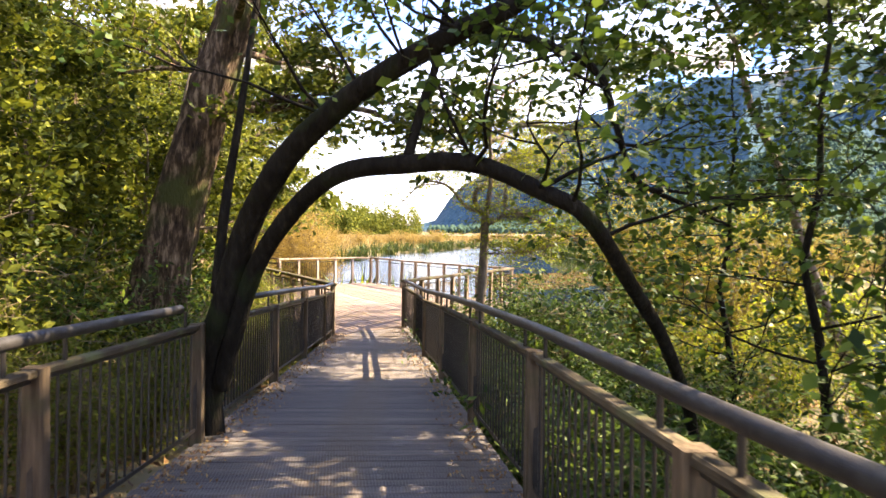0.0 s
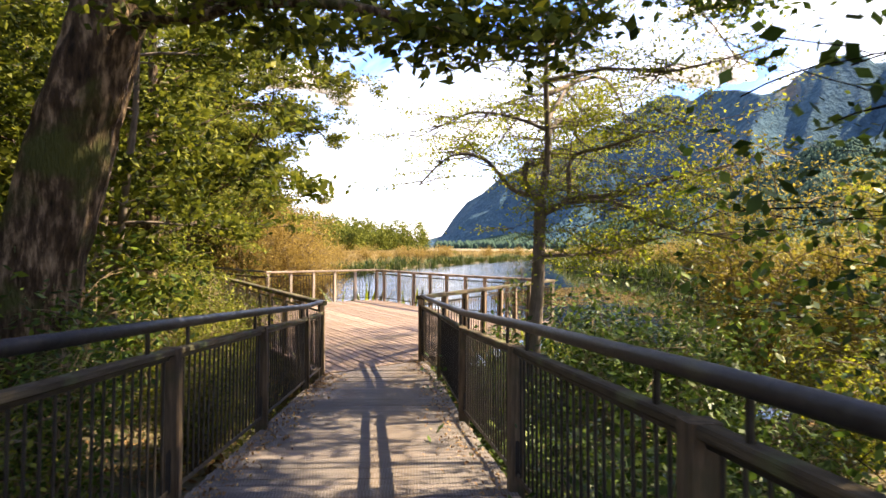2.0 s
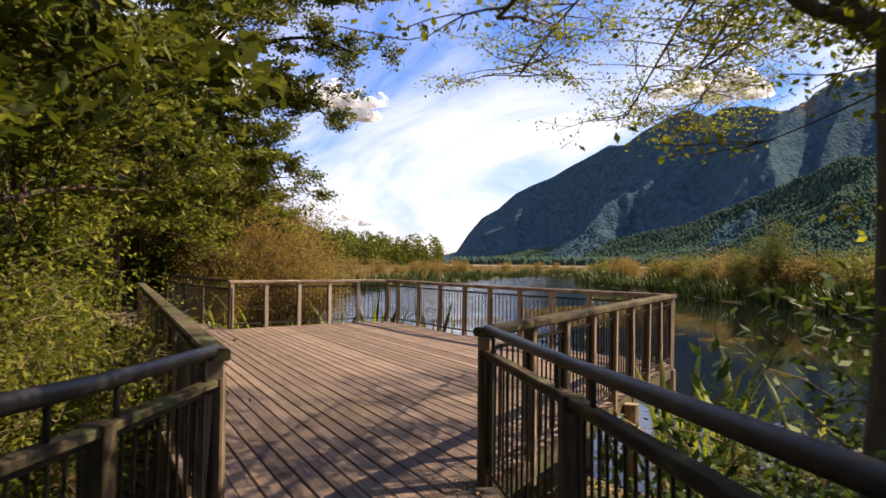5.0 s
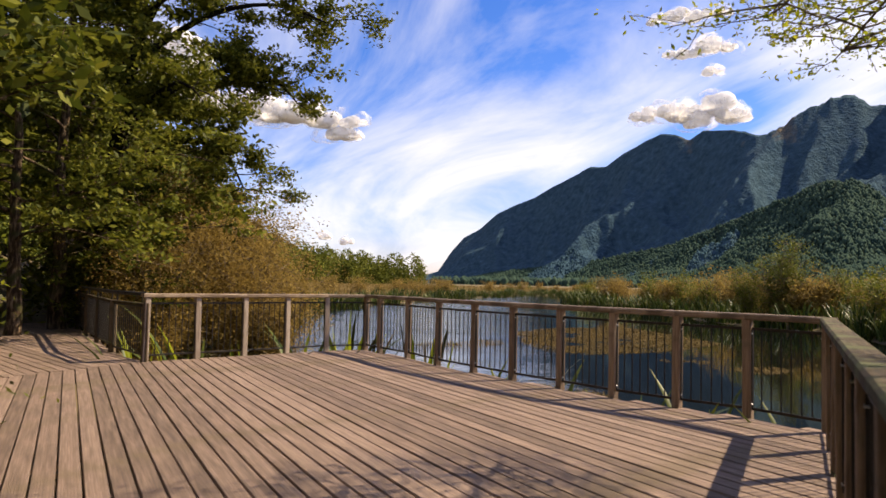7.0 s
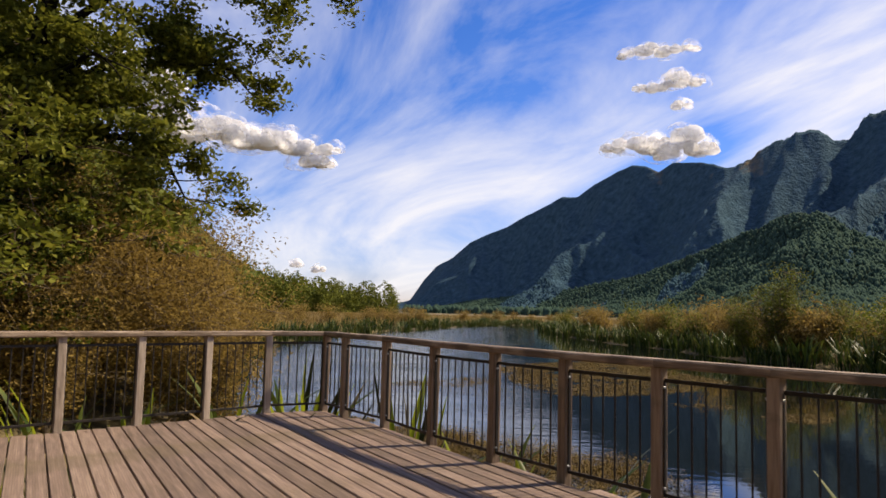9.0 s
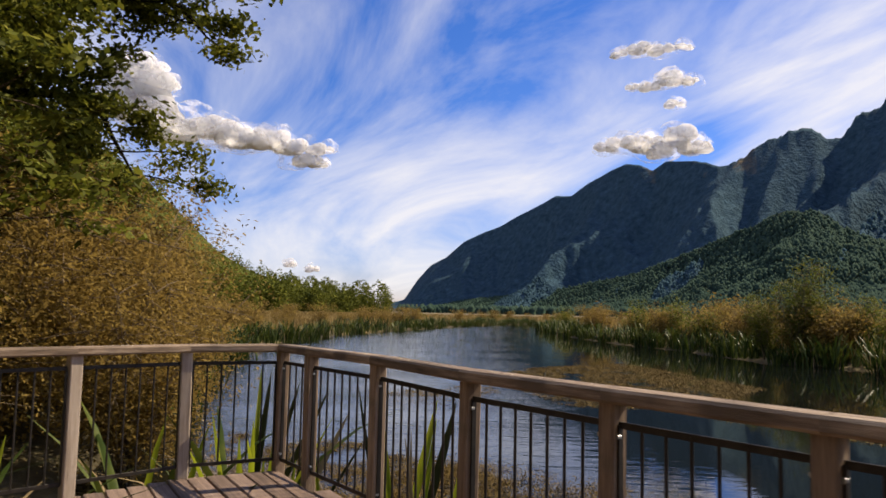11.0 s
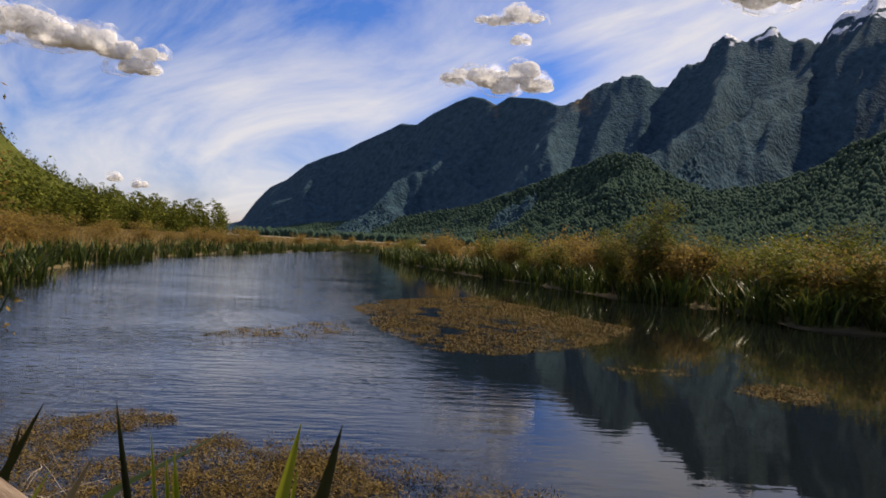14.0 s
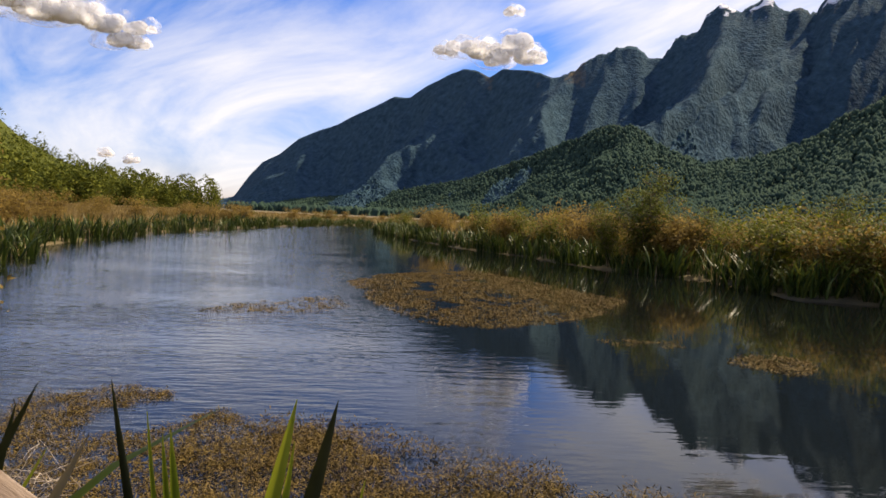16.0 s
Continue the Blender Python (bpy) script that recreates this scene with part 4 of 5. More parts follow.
        while s < L:
            yield ax + (bx - ax) * s / L, ay + (by - ay) * s / L, nx_, ny_
            s += step * rr.uniform(0.7, 1.3)


rr = random.Random(31)
right_shore = [(23, 49), (18.2, 51), (19.2, 57), (19.6, 62), (16, 65), (14.2, 72), (12.6, 83), (9.2, 93), (5.6, 114), (3.6, 160)]
left_shore = [(-12, 34), (-17, 48), (-22, 66), (-23, 80), (-23, 104), (-16, 155), (3, 235)]
for x, y, nx_, ny_ in shore(right_shore, 1.1, rr):
    o = rr.uniform(-0.9, 1.0)
    flax(x + nx_ * o, y + ny_ * o, rr.uniform(0.7, 1.15), rr)
    if rr.random() < 0.35:
        o = rr.uniform(2, 5)
        flax(x + nx_ * o, y + ny_ * o, rr.uniform(0.7, 1.2), rr)
for x, y, nx_, ny_ in shore(left_shore, 1.3, rr):
    o = rr.uniform(-1.4, 1.4)
    flax(x - nx_ * o, y - ny_ * o, rr.uniform(0.6, 1.1), rr)


# ---- shrubs ----
def shrub_meshes(seed, height, width, material, leaf_size, leaves, twigs=16, flat=0.8, wood=None):
    """A many-stemmed shrub: twig mesh and leaf mesh."""
    rr = random.Random(seed)
    nr = np.random.default_rng(seed)
    tw, cen = Build(), []
    for i in range(twigs):
        a, ln = rr.uniform(0, 6.28), height * rr.uniform(0.55, 1.0)
        out = width * rr.uniform(0.15, 0.55)
        pts = []
        for s in range(6):
            f = s / 5
            pts.append(Vector((math.cos(a) * out * f ** 1.3 + rr.gauss(0, 0.03) * height * f, math.sin(a) * out * f ** 1.3 + rr.gauss(0, 0.03) * height * f, ln * f - 0.1)))
        tw.tube(pts, [0.008 * height * (1 - 0.85 * s / 5) for s in range(6)], 5, False)
        for s in (2, 3, 4, 5):
            for _ in range(4):
                c = pts[s] + Vector((rr.gauss(0, 1), rr.gauss(0, 1), rr.gauss(0, 0.7))) * 0.13 * width
                tw.tube([pts[s], pts[s].lerp(c, 0.5) + Vector((0, 0, 0.03)), c], [0.0025 * height, 0.002 * height, 0.001 * height], 4, False)
                cen.append(tuple(c))
    per = max(1, leaves // len(cen))
    v, q = leaf_cloud(cen, nr, leaf_size, 0.075 * width + 0.02, per, flat)
    return tw.data("stems", wood or M_TWIG), fast_mesh("foliage", v, q, material)


def shrub(kinds, name, label, category, group, x, y, s, rr, dz=0.0, tilt=0.0):
    ob = thing(name, label, category, group, m=pose(x, y, gz(x, y) + dz, rr.uniform(-tilt, tilt), rr.uniform(-tilt, tilt), rr.uniform(0, 360)) @ Matrix.Scale(s, 4))
    st, fo = rr.choice(kinds)
    part("stem_frame", st, ob, "thin brown stems")
    part("foliage", fo, ob)
    return ob


SCRUB = [shrub_meshes(s, 2.2, 2.2, M_LEAF_SCRUB, 0.07, 2200, 8) for s in (41, 42)]
OLIVE = [shrub_meshes(s, 2.2, 2.0, M_LEAF_OLIVE, 0.07, 2300, 8) for s in (43, 44)]
SPIRE = [shrub_meshes(45, 4.5, 2.1, M_LEAF_OLIVE, 0.06, 9000, 22)]
rr = random.Random(57)
# rough scrub on the right bank, thinning out over the plain
for i in range(150):
    t_ = rr.random()
    k = rr.randrange(len(right_shore) - 1)
    (ax, ay), (bx, by) = right_shore[k], right_shore[k + 1]
    L = math.hypot(bx - ax, by - ay)
    o = 1.5 + 20 * rr.random() ** 1.7
    x, y = ax + (bx - ax) * t_ + (by - ay) / L * o, ay + (by - ay) * t_ - (bx - ax) / L * o
    kind = SCRUB if rr.random() < 0.65 else OLIVE
    shrub(kind, "scrub_bush", "rough tan and olive scrub bush on the lake bank", "bush", "scrub on the bank", x, y, rr.uniform(0.7, 1.9), rr)
for i in range(70):
    be, dd = radians(rr.uniform(-24, 38)), rr.uniform(120, 330)
    x, y = EYE.x + dd * math.sin(be), EYE.y + dd * math.cos(be)
    if lake_distance(np.array([x]), np.array([y]))[0] < -2:
        shrub(SCRUB if rr.random() < 0.7 else OLIVE, "scrub_bush", "rough tan scrub bush on the far plain", "bush", "scrub on the plain", x, y, rr.uniform(0.8, 1.5), rr)
for x, y, s in ((16.9, 66.6, 1.4), (18.6, 67.5, 1.05), (15.2, 68.5, 1.0), (24.6, 57.5, 1.05), (20.5, 66.0, 0.9)):
    shrub(SPIRE, "shrub_tree", "small upright olive green tree above the flax bank", "tree", "young trees on the bank", x, y, s, rr)
for i in range(60):
    k = rr.randrange(len(left_shore) - 1)
    (ax, ay), (bx, by) = left_shore[k], left_shore[k + 1]
    t_, L, o = rr.random(), math.hypot(bx - ax, by - ay), 2.0 + 16 * rr.random()
    shrub(SCRUB, "scrub_bush", "tan scrub bush behind the lakeside reeds", "bush", "scrub on the far shore", ax + (bx - ax) * t_ - (by - ay) / L * o, ay + (by - ay) * t_ + (bx - ax) / L * o, rr.uniform(0.8, 1.6), rr)
# tall twiggy brown shrubs beside the deck
TALL = [shrub_meshes(s, 4.6, 3.4, M_LEAF_SCRUB, 0.05, 21000, 26) for s in (46, 47)]
for x, y, s in ((-10.2, 29.5, 1.12), (-10.9, 32.8, 0.85), (-12.0, 31.5, 1.2), (-8.6, 27.2, 0.85), (-13.5, 36.0, 1.15), (-11.0, 27.0, 1.0), (-15.5, 41.0, 1.2), (-14.0, 32.0, 1.3), (-17.5, 46.0, 1.1), (-13.2, 28.4, 1.1), (-10.4, 24.6, 0.75)):
    shrub(TALL, "tall_shrub", "tall twiggy brown shrub over the reeds by the deck", "shrub", "brown shrubs beside the deck", x, y, s, rr)


# ---- weed on the water ----
def weed_mat(name, outline, density, label, seed, size=0.034, per=13):
    nr = np.random.default_rng(seed)
    xs, ys = [p[0] for p in outline], [p[1] for p in outline]
    area = (max(xs) - min(xs)) * (max(ys) - min(ys))
    n = int(area * density)
    p = np.stack([nr.uniform(min(xs), max(xs), n), nr.uniform(min(ys), max(ys), n)], 1)
    inside = np.zeros(n, bool)
    for (ax, ay), (bx, by) in zip(outline, outline[1:] + outline[:1]):
        c = (ay > p[:, 1]) != (by > p[:, 1])
        inside ^= c & (p[:, 0] < (bx - ax) * (p[:, 1] - ay) / ((by - ay) or 1e-9) + ax)
    keep = np.array([noise.noise(Vector((a * 0.7, b_ * 0.45, seed))) + 0.5 * noise.noise(Vector((a * 2.1, b_ * 1.6, seed + 3))) > -0.28 for a, b_ in p]) if density < 70 else nr.random(n) < 1
    p = p[inside & keep]
    c = np.concatenate([p, np.full((len(p), 1), WATER_Z + 0.012)], 1)
    v, q = leaf_cloud(c, nr, size, 0.08, per, 0.3 if per > 13 else 0.2, 0.3)
    v[:, 2] = np.maximum(v[:, 2], WATER_Z + 0.004)
    tagged(new(name, fast_mesh(name, v, q, M_WEED)), label, "water weed", kind="stuff")


weed_mat("weed_mat", [(-2.6, 51.9), (-0.9, 56.8), (4.6, 61.8), (6.2, 57.0), (7.0, 53.5), (8.6, 47.8), (5.5, 42.6), (3.4, 40.6), (1.4, 39.3), (-0.4, 39.9), (-1.7, 44.1)], 40, "large floating mat of brown and green water weed", 61)
weed_mat("weed_mat", [(-7.3, 41), (-5.3, 44.3), (-3.0, 46), (-2.6, 43), (-3.5, 41.5), (-5.5, 41)], 16, "thin floating brown water weed", 62)
weed_mat("weed_mat", [(6.0, 35.0), (6.8, 36.0), (7.9, 36.3), (8.3, 35.4), (7.6, 34.3), (6.8, 33.7)], 60, "small pale floating patch of water weed", 63)
weed_mat("weed_mat", [(3.3, 37.3), (4.8, 38.2), (6.1, 37.6), (5.6, 36.8)], 20, "thin floating brown water weed", 64)
weed_mat("weed_mat", [(-8.6, 32.4), (-6.9, 31.2), (-6.0, 32.0), (-4.75, 30.9), (-3.7, 29.5), (-3.1, 29.7), (-2.2, 28.8), (-1.1, 28.3), (-0.2, 27.6), (0.5, 26.8), (1.4, 25.4), (0.6, 24.0), (-4.5, 24.4), (-7.5, 26.5)], 58, "matted brown water weed beside the deck", 65, 0.021, 40)
# taller brown weed standing out of the water along the mat's edge
er = np.random.default_rng(66)
ex, ey = er.uniform(-4.6, 1.6, 6500), er.uniform(24.8, 29.6, 6500)
tall_ = np.array([noise.noise(Vector((a * 0.9, b_ * 0.9, 4.0))) for a, b_ in zip(ex, ey)])
inside_ = (ey < 28.3 - 0.72 * (ex + 1.1)) & (tall_ > -0.15)
ex, ey = ex[inside_], ey[inside_]
rise_ = np.stack([ex, ey, WATER_Z + 0.02 + 0.16 * er.random(len(ex)) ** 1.3], 1)
v, q = leaf_cloud(rise_, er, 0.034, 0.05, 9, 1.2, 0.16)
tagged(new("standing_weed", fast_mesh("standing_weed", v, q, M_WEED)), "brown bushy water weed standing out of the shallows", "water weed", kind="stuff")

# a dead, pale twiggy bush in the reeds off the deck
DEAD = [shrub_meshes(48, 1.5, 1.9, M_FLAX_DRY, 0.014, 900, 46, wood=M_PALE_TWIG)]
for x, y, s in ((-6.3, 26.4, 1.0), (-6.0, 25.0, 0.9), (-5.0, 24.7, 1.0), (-4.6, 24.0, 0.85)):
    shrub(DEAD, "dead_bush", "dead bush of pale dry twigs at the water", "bush", "dead bushes in the reeds", x, y, s, rr)


# ---- trees ----
def wander(p, d, length, n, wob, lift, rr):
    """Points of a limb that wanders and bends up or down."""
    pts, d = [Vector(p)], Vector(d).normalized()
    for _ in range(n):
        d = (d + Vector((rr.gauss(0, wob), rr.gauss(0, wob), rr.gauss(0, wob * 0.6) + lift))).normalized()
        pts.append(pts[-1] + d * (length / n))
    return pts


def branch_out(wood, tips, p, d, length, r, depth, rr, lift=0.0, wob=0.18, kids=4):
    """A limb with side limbs; its fine ends are gathered in tips."""
    n = 5
    pts = wander(p, d, length, n, wob, lift, rr)
    wood.tube(pts, [max(r * (1 - 0.75 * i / n), 0.004) for i in range(n + 1)], 7 if r > 0.03 else 4, False)
    if depth == 0:
        tips += pts[2:]
        return
    for k in range(kids):
        i = rr.randint(2, n)
        a = rr.uniform(0, 6.28)
        dd = (pts[i] - pts[i - 1]).normalized() + Vector((math.cos(a), math.sin(a), rr.uniform(-0.25, 0.4))) * rr.uniform(0.6, 1.1)
        branch_out(wood, tips, pts[i], dd, length * rr.uniform(0.4, 0.65), r * 0.42, depth - 1, rr, lift, wob, kids)
    tips.append(pts[-1])


def tree_meshes(seed, height, trunk_r, crown_lo, spread, bark, leaf_mat, leaf_size, per_tip, limbs=16, lean=(0, 0), flat=0.25, sp=0.28, aspect=0.5):
    """A forest tree: a tapered, slightly crooked trunk with limbs, and a layered crown."""
    rr, nr = random.Random(seed), np.random.default_rng(seed)
    wood, tips = Build(), []
    n = 9
    pts = [Vector((lean[0] * (i / n) + rr.gauss(0, 0.06) * (i > 0), lean[1] * (i / n) + rr.gauss(0, 0.06) * (i > 0), height * i / n - 0.3)) for i in range(n + 1)]
    wood.tube(pts, [trunk_r * (1.25 if i == 0 else 1) * (1 - 0.88 * i / n) for i in range(n + 1)], 12, False)
    limb_b = Build()
    for k in range(limbs):
        f = crown_lo + (1 - crown_lo) * (k + rr.random()) / limbs
        i = min(int(f * n), n - 1)
        p = pts[i].lerp(pts[i + 1], f * n - i)
        a = k * 2.4 + rr.uniform(-0.4, 0.4)
        ln = spread * (1.15 - 0.75 * abs(f - crown_lo) / (1 - crown_lo)) * rr.uniform(0.7, 1.15)
        branch_out(limb_b, tips, p, (math.cos(a), math.sin(a), rr.uniform(0.0, 0.45)), ln, trunk_r * 0.30 * (1.2 - f), 2, rr, -0.01)
    v, q = leaf_cloud([tuple(t) for t in tips], nr, leaf_size, sp, per_tip, flat, aspect)
    return wood.data("trunk", bark, True), limb_b.data("limbs", bark, True), fast_mesh("crown", v, q, leaf_mat)


def tree(kinds, label, group, x, y, s, rr, turn=None, dz=0.0):
    ob = thing("tree", label, "tree", group, m=pose(x, y, gz(x, y) + dz, 0, 0, rr.uniform(0, 360) if turn is None else turn) @ Matrix.Scale(s, 4))
    for name, me in zip(("trunk", "limbwork", "crown"), rr.choice(kinds)):
        part(name, me, ob)
    return ob


rr = random.Random(71)
BEECH = [tree_meshes(s, 12.0, 0.24, 0.22, 3.6, M_BARK, M_LEAF_BEECH, 0.105, 11, 18) for s in (81, 82)]
SUNLIT_EDGE = [tree_meshes(s, 12.0, 0.24, 0.22, 3.6, M_BARK, M_LEAF_OLIVE, 0.105, 11, 18) for s in (81, 82)]
YOUNG = [tree_meshes(s, 6.0, 0.09, 0.12, 2.0, M_BARK_GREY, M_LEAF_BEECH, 0.08, 7, 16, sp=0.2) for s in (83, 84)]
SUNNY = [tree_meshes(s, 6.0, 0.09, 0.12, 2.0, M_BARK_GREY, M_LEAF_YELLOW, 0.042, 13, 16, sp=0.2) for s in (85,)]
for x, y, s in ((-7.5, -1.5, 1.0), (-10.5, 4.0, 1.1), (-6.0, 9.5, 0.85), (-12.5, 11.0, 1.05), (-9.5, 14.5, 0.8), (-15.5, 18.0, 1.05), (-5.0, -6.5, 0.95), (-13, -4, 1.1), (-18, 8, 1.15), (-20, 22, 1.1), (-17.5, 26.5, 1.0), (-23, 30, 1.0), (-24, 14, 1.2),
                (-21, 38, 0.95), (-26, 44, 1.0), (-9, -12, 1.0), (-3, -15, 1.0), (3.5, -17, 1.0), (9.5, -14, 1.0), (11.5, -8.0, 0.95), (-13.0, 24.4, 0.9), (-16.2, 29.5, 1.0), (-12.6, 22.2, 0.75), (-18, 33, 1.0)):
    tree(SUNLIT_EDGE if y > 13 else BEECH, "tall beech with layered olive green foliage in the forest", "forest beeches", x, y, s, rr)
for x, y, s in ((-3.6, -2.2, 0.9), (-4.6, 1.2, 0.9), (-5.2, 5.4, 0.95), (-7.4, 11.9, 0.8), (-8.6, 9.0, 1.0), (-12.2, 16.4, 0.75), (-13.6, 18.4, 0.9), (-2.9, -5.6, 0.8), (-6.8, 2.6, 1.1), (-8.2, 6.4, 1.1), (-13.4, 15.5, 1.1), (-9.0, 13.0, 0.75), (-15.4, 21.6, 0.8), (-16.6, 23.8, 0.9), (-11.4, 25.2, 0.8), (-12.6, 26.4, 0.9)):
    tree(YOUNG, "young beech of the forest edge with thin grey stem", "young beeches", x, y, s, rr)
for x, y, s in ((-4.2, -9.0, 0.8), (-9.5, 1.2, 1.0), (-11.2, 7.5, 1.1), (8.6, 10.6, 0.75)):
    tree(SUNNY, "sunlit yellow-green young tree in the forest", "sunlit young trees", x, y, s, rr)

def smooth(points, n=6):
    """A soft curve through a few guide points."""
    P = [Vector(p) for p in points]
    out = []
    for i in range(len(P) - 1):
        a, b_, c, d = P[max(i - 1, 0)], P[i], P[i + 1], P[min(i + 2, len(P) - 1)]
        for k in range(n):
            t_ = k / n
            out.append(0.5 * ((2 * b_) + (c - a) * t_ + (2 * a - 5 * b_ + 4 * c - d) * t_ ** 2 + (3 * b_ - a - 3 * c + d) * t_ ** 3))
    return out + [P[-1]]


def stem(wood, points, r0, r1, sides=12, knobs=0.06):
    pts = smooth(points)
    n = len(pts) - 1
    wood.tube(pts, [(r0 + (r1 - r0) * i / n) * (1 + knobs * noise.noise(Vector((i * 0.5, r0 * 50, 3)))) for i in range(n + 1)], sides)
    return pts


# the great leaning beech with pale flaking bark
big = thing("leaning_beech", "big leaning beech trunk with pale flaking bark beside the ramp", "tree")
wb = Build()
base = Vector((-3.25, 2.2, gz(-3.25, 2.2) - 0.2))
tp = [base, Vector((-3.2, 2.2, 0.6)), Vector((-2.95, 2.2, 1.8)), Vector((-2.65, 2.3, 3.1)), Vector((-2.4, 2.35, 4.0)), Vector((-2.15, 2.4, 4.9)), Vector((-1.75, 2.4, 6.2)), Vector((-1.5, 2.6, 8.0)), Vector((-1.4, 2.7, 10.0))]
fine, rads = [], []
for i in range(len(tp) - 1):
    for k in range(5):
        f = k / 5
        fine.append(tp[i].lerp(tp[i + 1], f) + Vector((noise.noise(Vector((i + f, 0, 1))), noise.noise(Vector((i + f, 3, 1))), 0)) * 0.05)
        rads.append((0.52, 0.46, 0.42, 0.40, 0.37, 0.34, 0.30, 0.24, 0.14)[i] * (1 + 0.09 * noise.noise(Vector((i * 2 + f * 2, 7, 2)))))
k0, rings, sides = Vector((0, 0, 1)), 3 * (len(fine) - 1) + 1, 44
for i in range(rings):
    j, f = divmod(i, 3)
    p = fine[j].lerp(fine[min(j + 1, len(fine) - 1)], f / 3) - base
    r_ = rads[j] + (rads[min(j + 1, len(fine) - 1)] - rads[j]) * f / 3
    for k in range(sides):
        a = 6.2832 * k / sides
        d = Vector((math.cos(a), math.sin(a), 0))
        flake = noise.fractal(Vector((d.x * 3.2, d.y * 3.2, p.z * 0.8)), 0.8, 2.2, 4)
        plate = max(noise.noise(Vector((d.x * 7, d.y * 7, p.z * 1.6 + 5))) - 0.12, 0)
        wb.v.append(tuple(p + d * r_ * (1 + 0.10 * flake + 0.22 * min(plate, 0.35)) + k0 * 0.02 * flake))
for i in range(rings - 1):
    for k in range(sides):
        q = (k + 1) % sides
        wb.f.append((i * sides + k, i * sides + q, (i + 1) * sides + q, (i + 1) * sides + k))
big.matrix_world = Matrix.Translation(base)
part("trunk", wb.data("trunk", M_BARK, True), big)
lb, tips = Build(), []
for k, (z, dx, dy, ln) in enumerate(((4.2, 1.0, 0.2, 2.6), (4.8, -0.9, 0.5, 3.0), (5.6, 0.7, -0.7, 2.8), (6.2, 0.9, 0.6, 3.2), (6.8, -0.6, -0.8, 3.0), (7.4, 0.3, 1.0, 3.0), (8.2, -1, 0, 2.6), (8.6, 1, -0.2, 2.6), (9.4, 0, 1, 2.2), (5.2, 0.4, 1.0, 3.0), (7.6, 1, 0.1, 5.0), (8.0, 0.9, 0.7, 5.4), (8.4, 0.9, -0.5, 5.4), (9.0, 0.7, 1.0, 5.0), (8.8, 0.7, -1.0, 5.0))):
    p = min(fine, key=lambda q: abs(q.z - z)) - base
    branch_out(lb, tips, p, (dx, dy, 0.15), ln, 0.09, 2, rr, 0.0)
reach = stem(lb, [Vector(p) - base for p in ((-2.3, 2.35, 4.35), (-1.4, 2.2, 4.15), (-0.65, 2.0, 4.2), (0.4, 1.95, 4.1), (1.1, 1.95, 3.85), (1.8, 2.0, 3.76), (2.3, 2.1, 3.8))], 0.075, 0.015, 9)
for k in range(6, len(reach), 2):
    a = rr.uniform(0, 6.28)
    branch_out(lb, tips, reach[k], (math.cos(a), math.sin(a), rr.uniform(-0.3, 0.4)), rr.uniform(0.5, 1.0), 0.014, 1, rr, 0.0, 0.2, 2)
part("limbwork", lb.data("limbs", M_BARK, True), big)
v, q = leaf_cloud([tuple(t) for t in tips], nrng, 0.075, 0.26, 13, 0.25, 0.5)
part("crown", fast_mesh("crown", v, q, M_LEAF_BEECH), big)

# thin dark leaning stems beside it
for x0, y0, x1, z1 in ((-4.15, 5.1, -3.6, 5.5), (-5.6, 7.0, -5.0, 6.0)):
    th = thing("sapling", "thin leaning forest stem with lichen on grey bark", "tree", "thin forest stems", m=Matrix.Translation((x0, y0, gz(x0, y0))))
    tb, tips = Build(), []
    top = z1 - gz(x0, y0)
    pts = [Vector(((x1 - x0) * i / 8 + rr.gauss(0, 0.04), rr.gauss(0, 0.04), top * i / 8 - 0.1)) for i in range(9)]
    tb.tube(pts, [0.085 * (1 - 0.6 * i / 8) for i in range(9)], 9)
    part("trunk", tb.data("trunk", M_BARK_GREY, True), th)
    lb = Build()
    for k in range(7):
        a = k * 2.3
        branch_out(lb, tips, pts[4 + k % 5], (math.cos(a), math.sin(a), 0.2), 1.5, 0.025, 1, rr, 0.0)
    part("limbwork", lb.data("limbs", M_BARK_GREY, True), th)
    v, q = leaf_cloud([tuple(t) for t in tips], nrng, 0.06, 0.2, 22, 0.3, 0.55)
    part("crown", fast_mesh("crown", v, q, M_LEAF_BEECH), th)


# ---- the arching tree over the ramp ----
arch = thing("arching_tree", "dark leaning tree whose twin stems arch over the ramp", "tree")
o = Vector((0.50, -3.45, -0.9))
arch.matrix_world = Matrix.Translation(o + Vector((0.045, 0.18, 0.11)))
wb = Build()
A1 = [(0.50, -3.45, -0.9), (0.43, -3.50, 0.18), (0.41, -3.55, 0.93), (0.58, -3.65, 1.44), (0.84, -3.80, 2.11), (1.21, -4.00, 2.63), (1.61, -4.15, 2.96), (2.03, -4.30, 3.21), (2.61, -4.40, 3.49), (3.11, -4.40, 3.75), (3.6, -4.5, 4.3), (4.3, -4.6, 5.0)]
a1 = stem(wb, [Vector(p) - o for p in A1], 0.135, 0.05, 16)
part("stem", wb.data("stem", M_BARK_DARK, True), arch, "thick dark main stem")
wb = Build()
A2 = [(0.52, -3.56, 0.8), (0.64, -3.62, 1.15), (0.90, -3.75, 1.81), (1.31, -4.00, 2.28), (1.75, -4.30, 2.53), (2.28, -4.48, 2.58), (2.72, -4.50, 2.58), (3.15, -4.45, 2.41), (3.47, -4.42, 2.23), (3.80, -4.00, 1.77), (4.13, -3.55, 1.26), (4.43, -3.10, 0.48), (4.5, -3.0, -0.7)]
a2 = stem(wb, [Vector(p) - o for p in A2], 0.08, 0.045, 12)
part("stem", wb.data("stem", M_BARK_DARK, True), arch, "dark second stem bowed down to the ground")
wb, tips = Build(), []
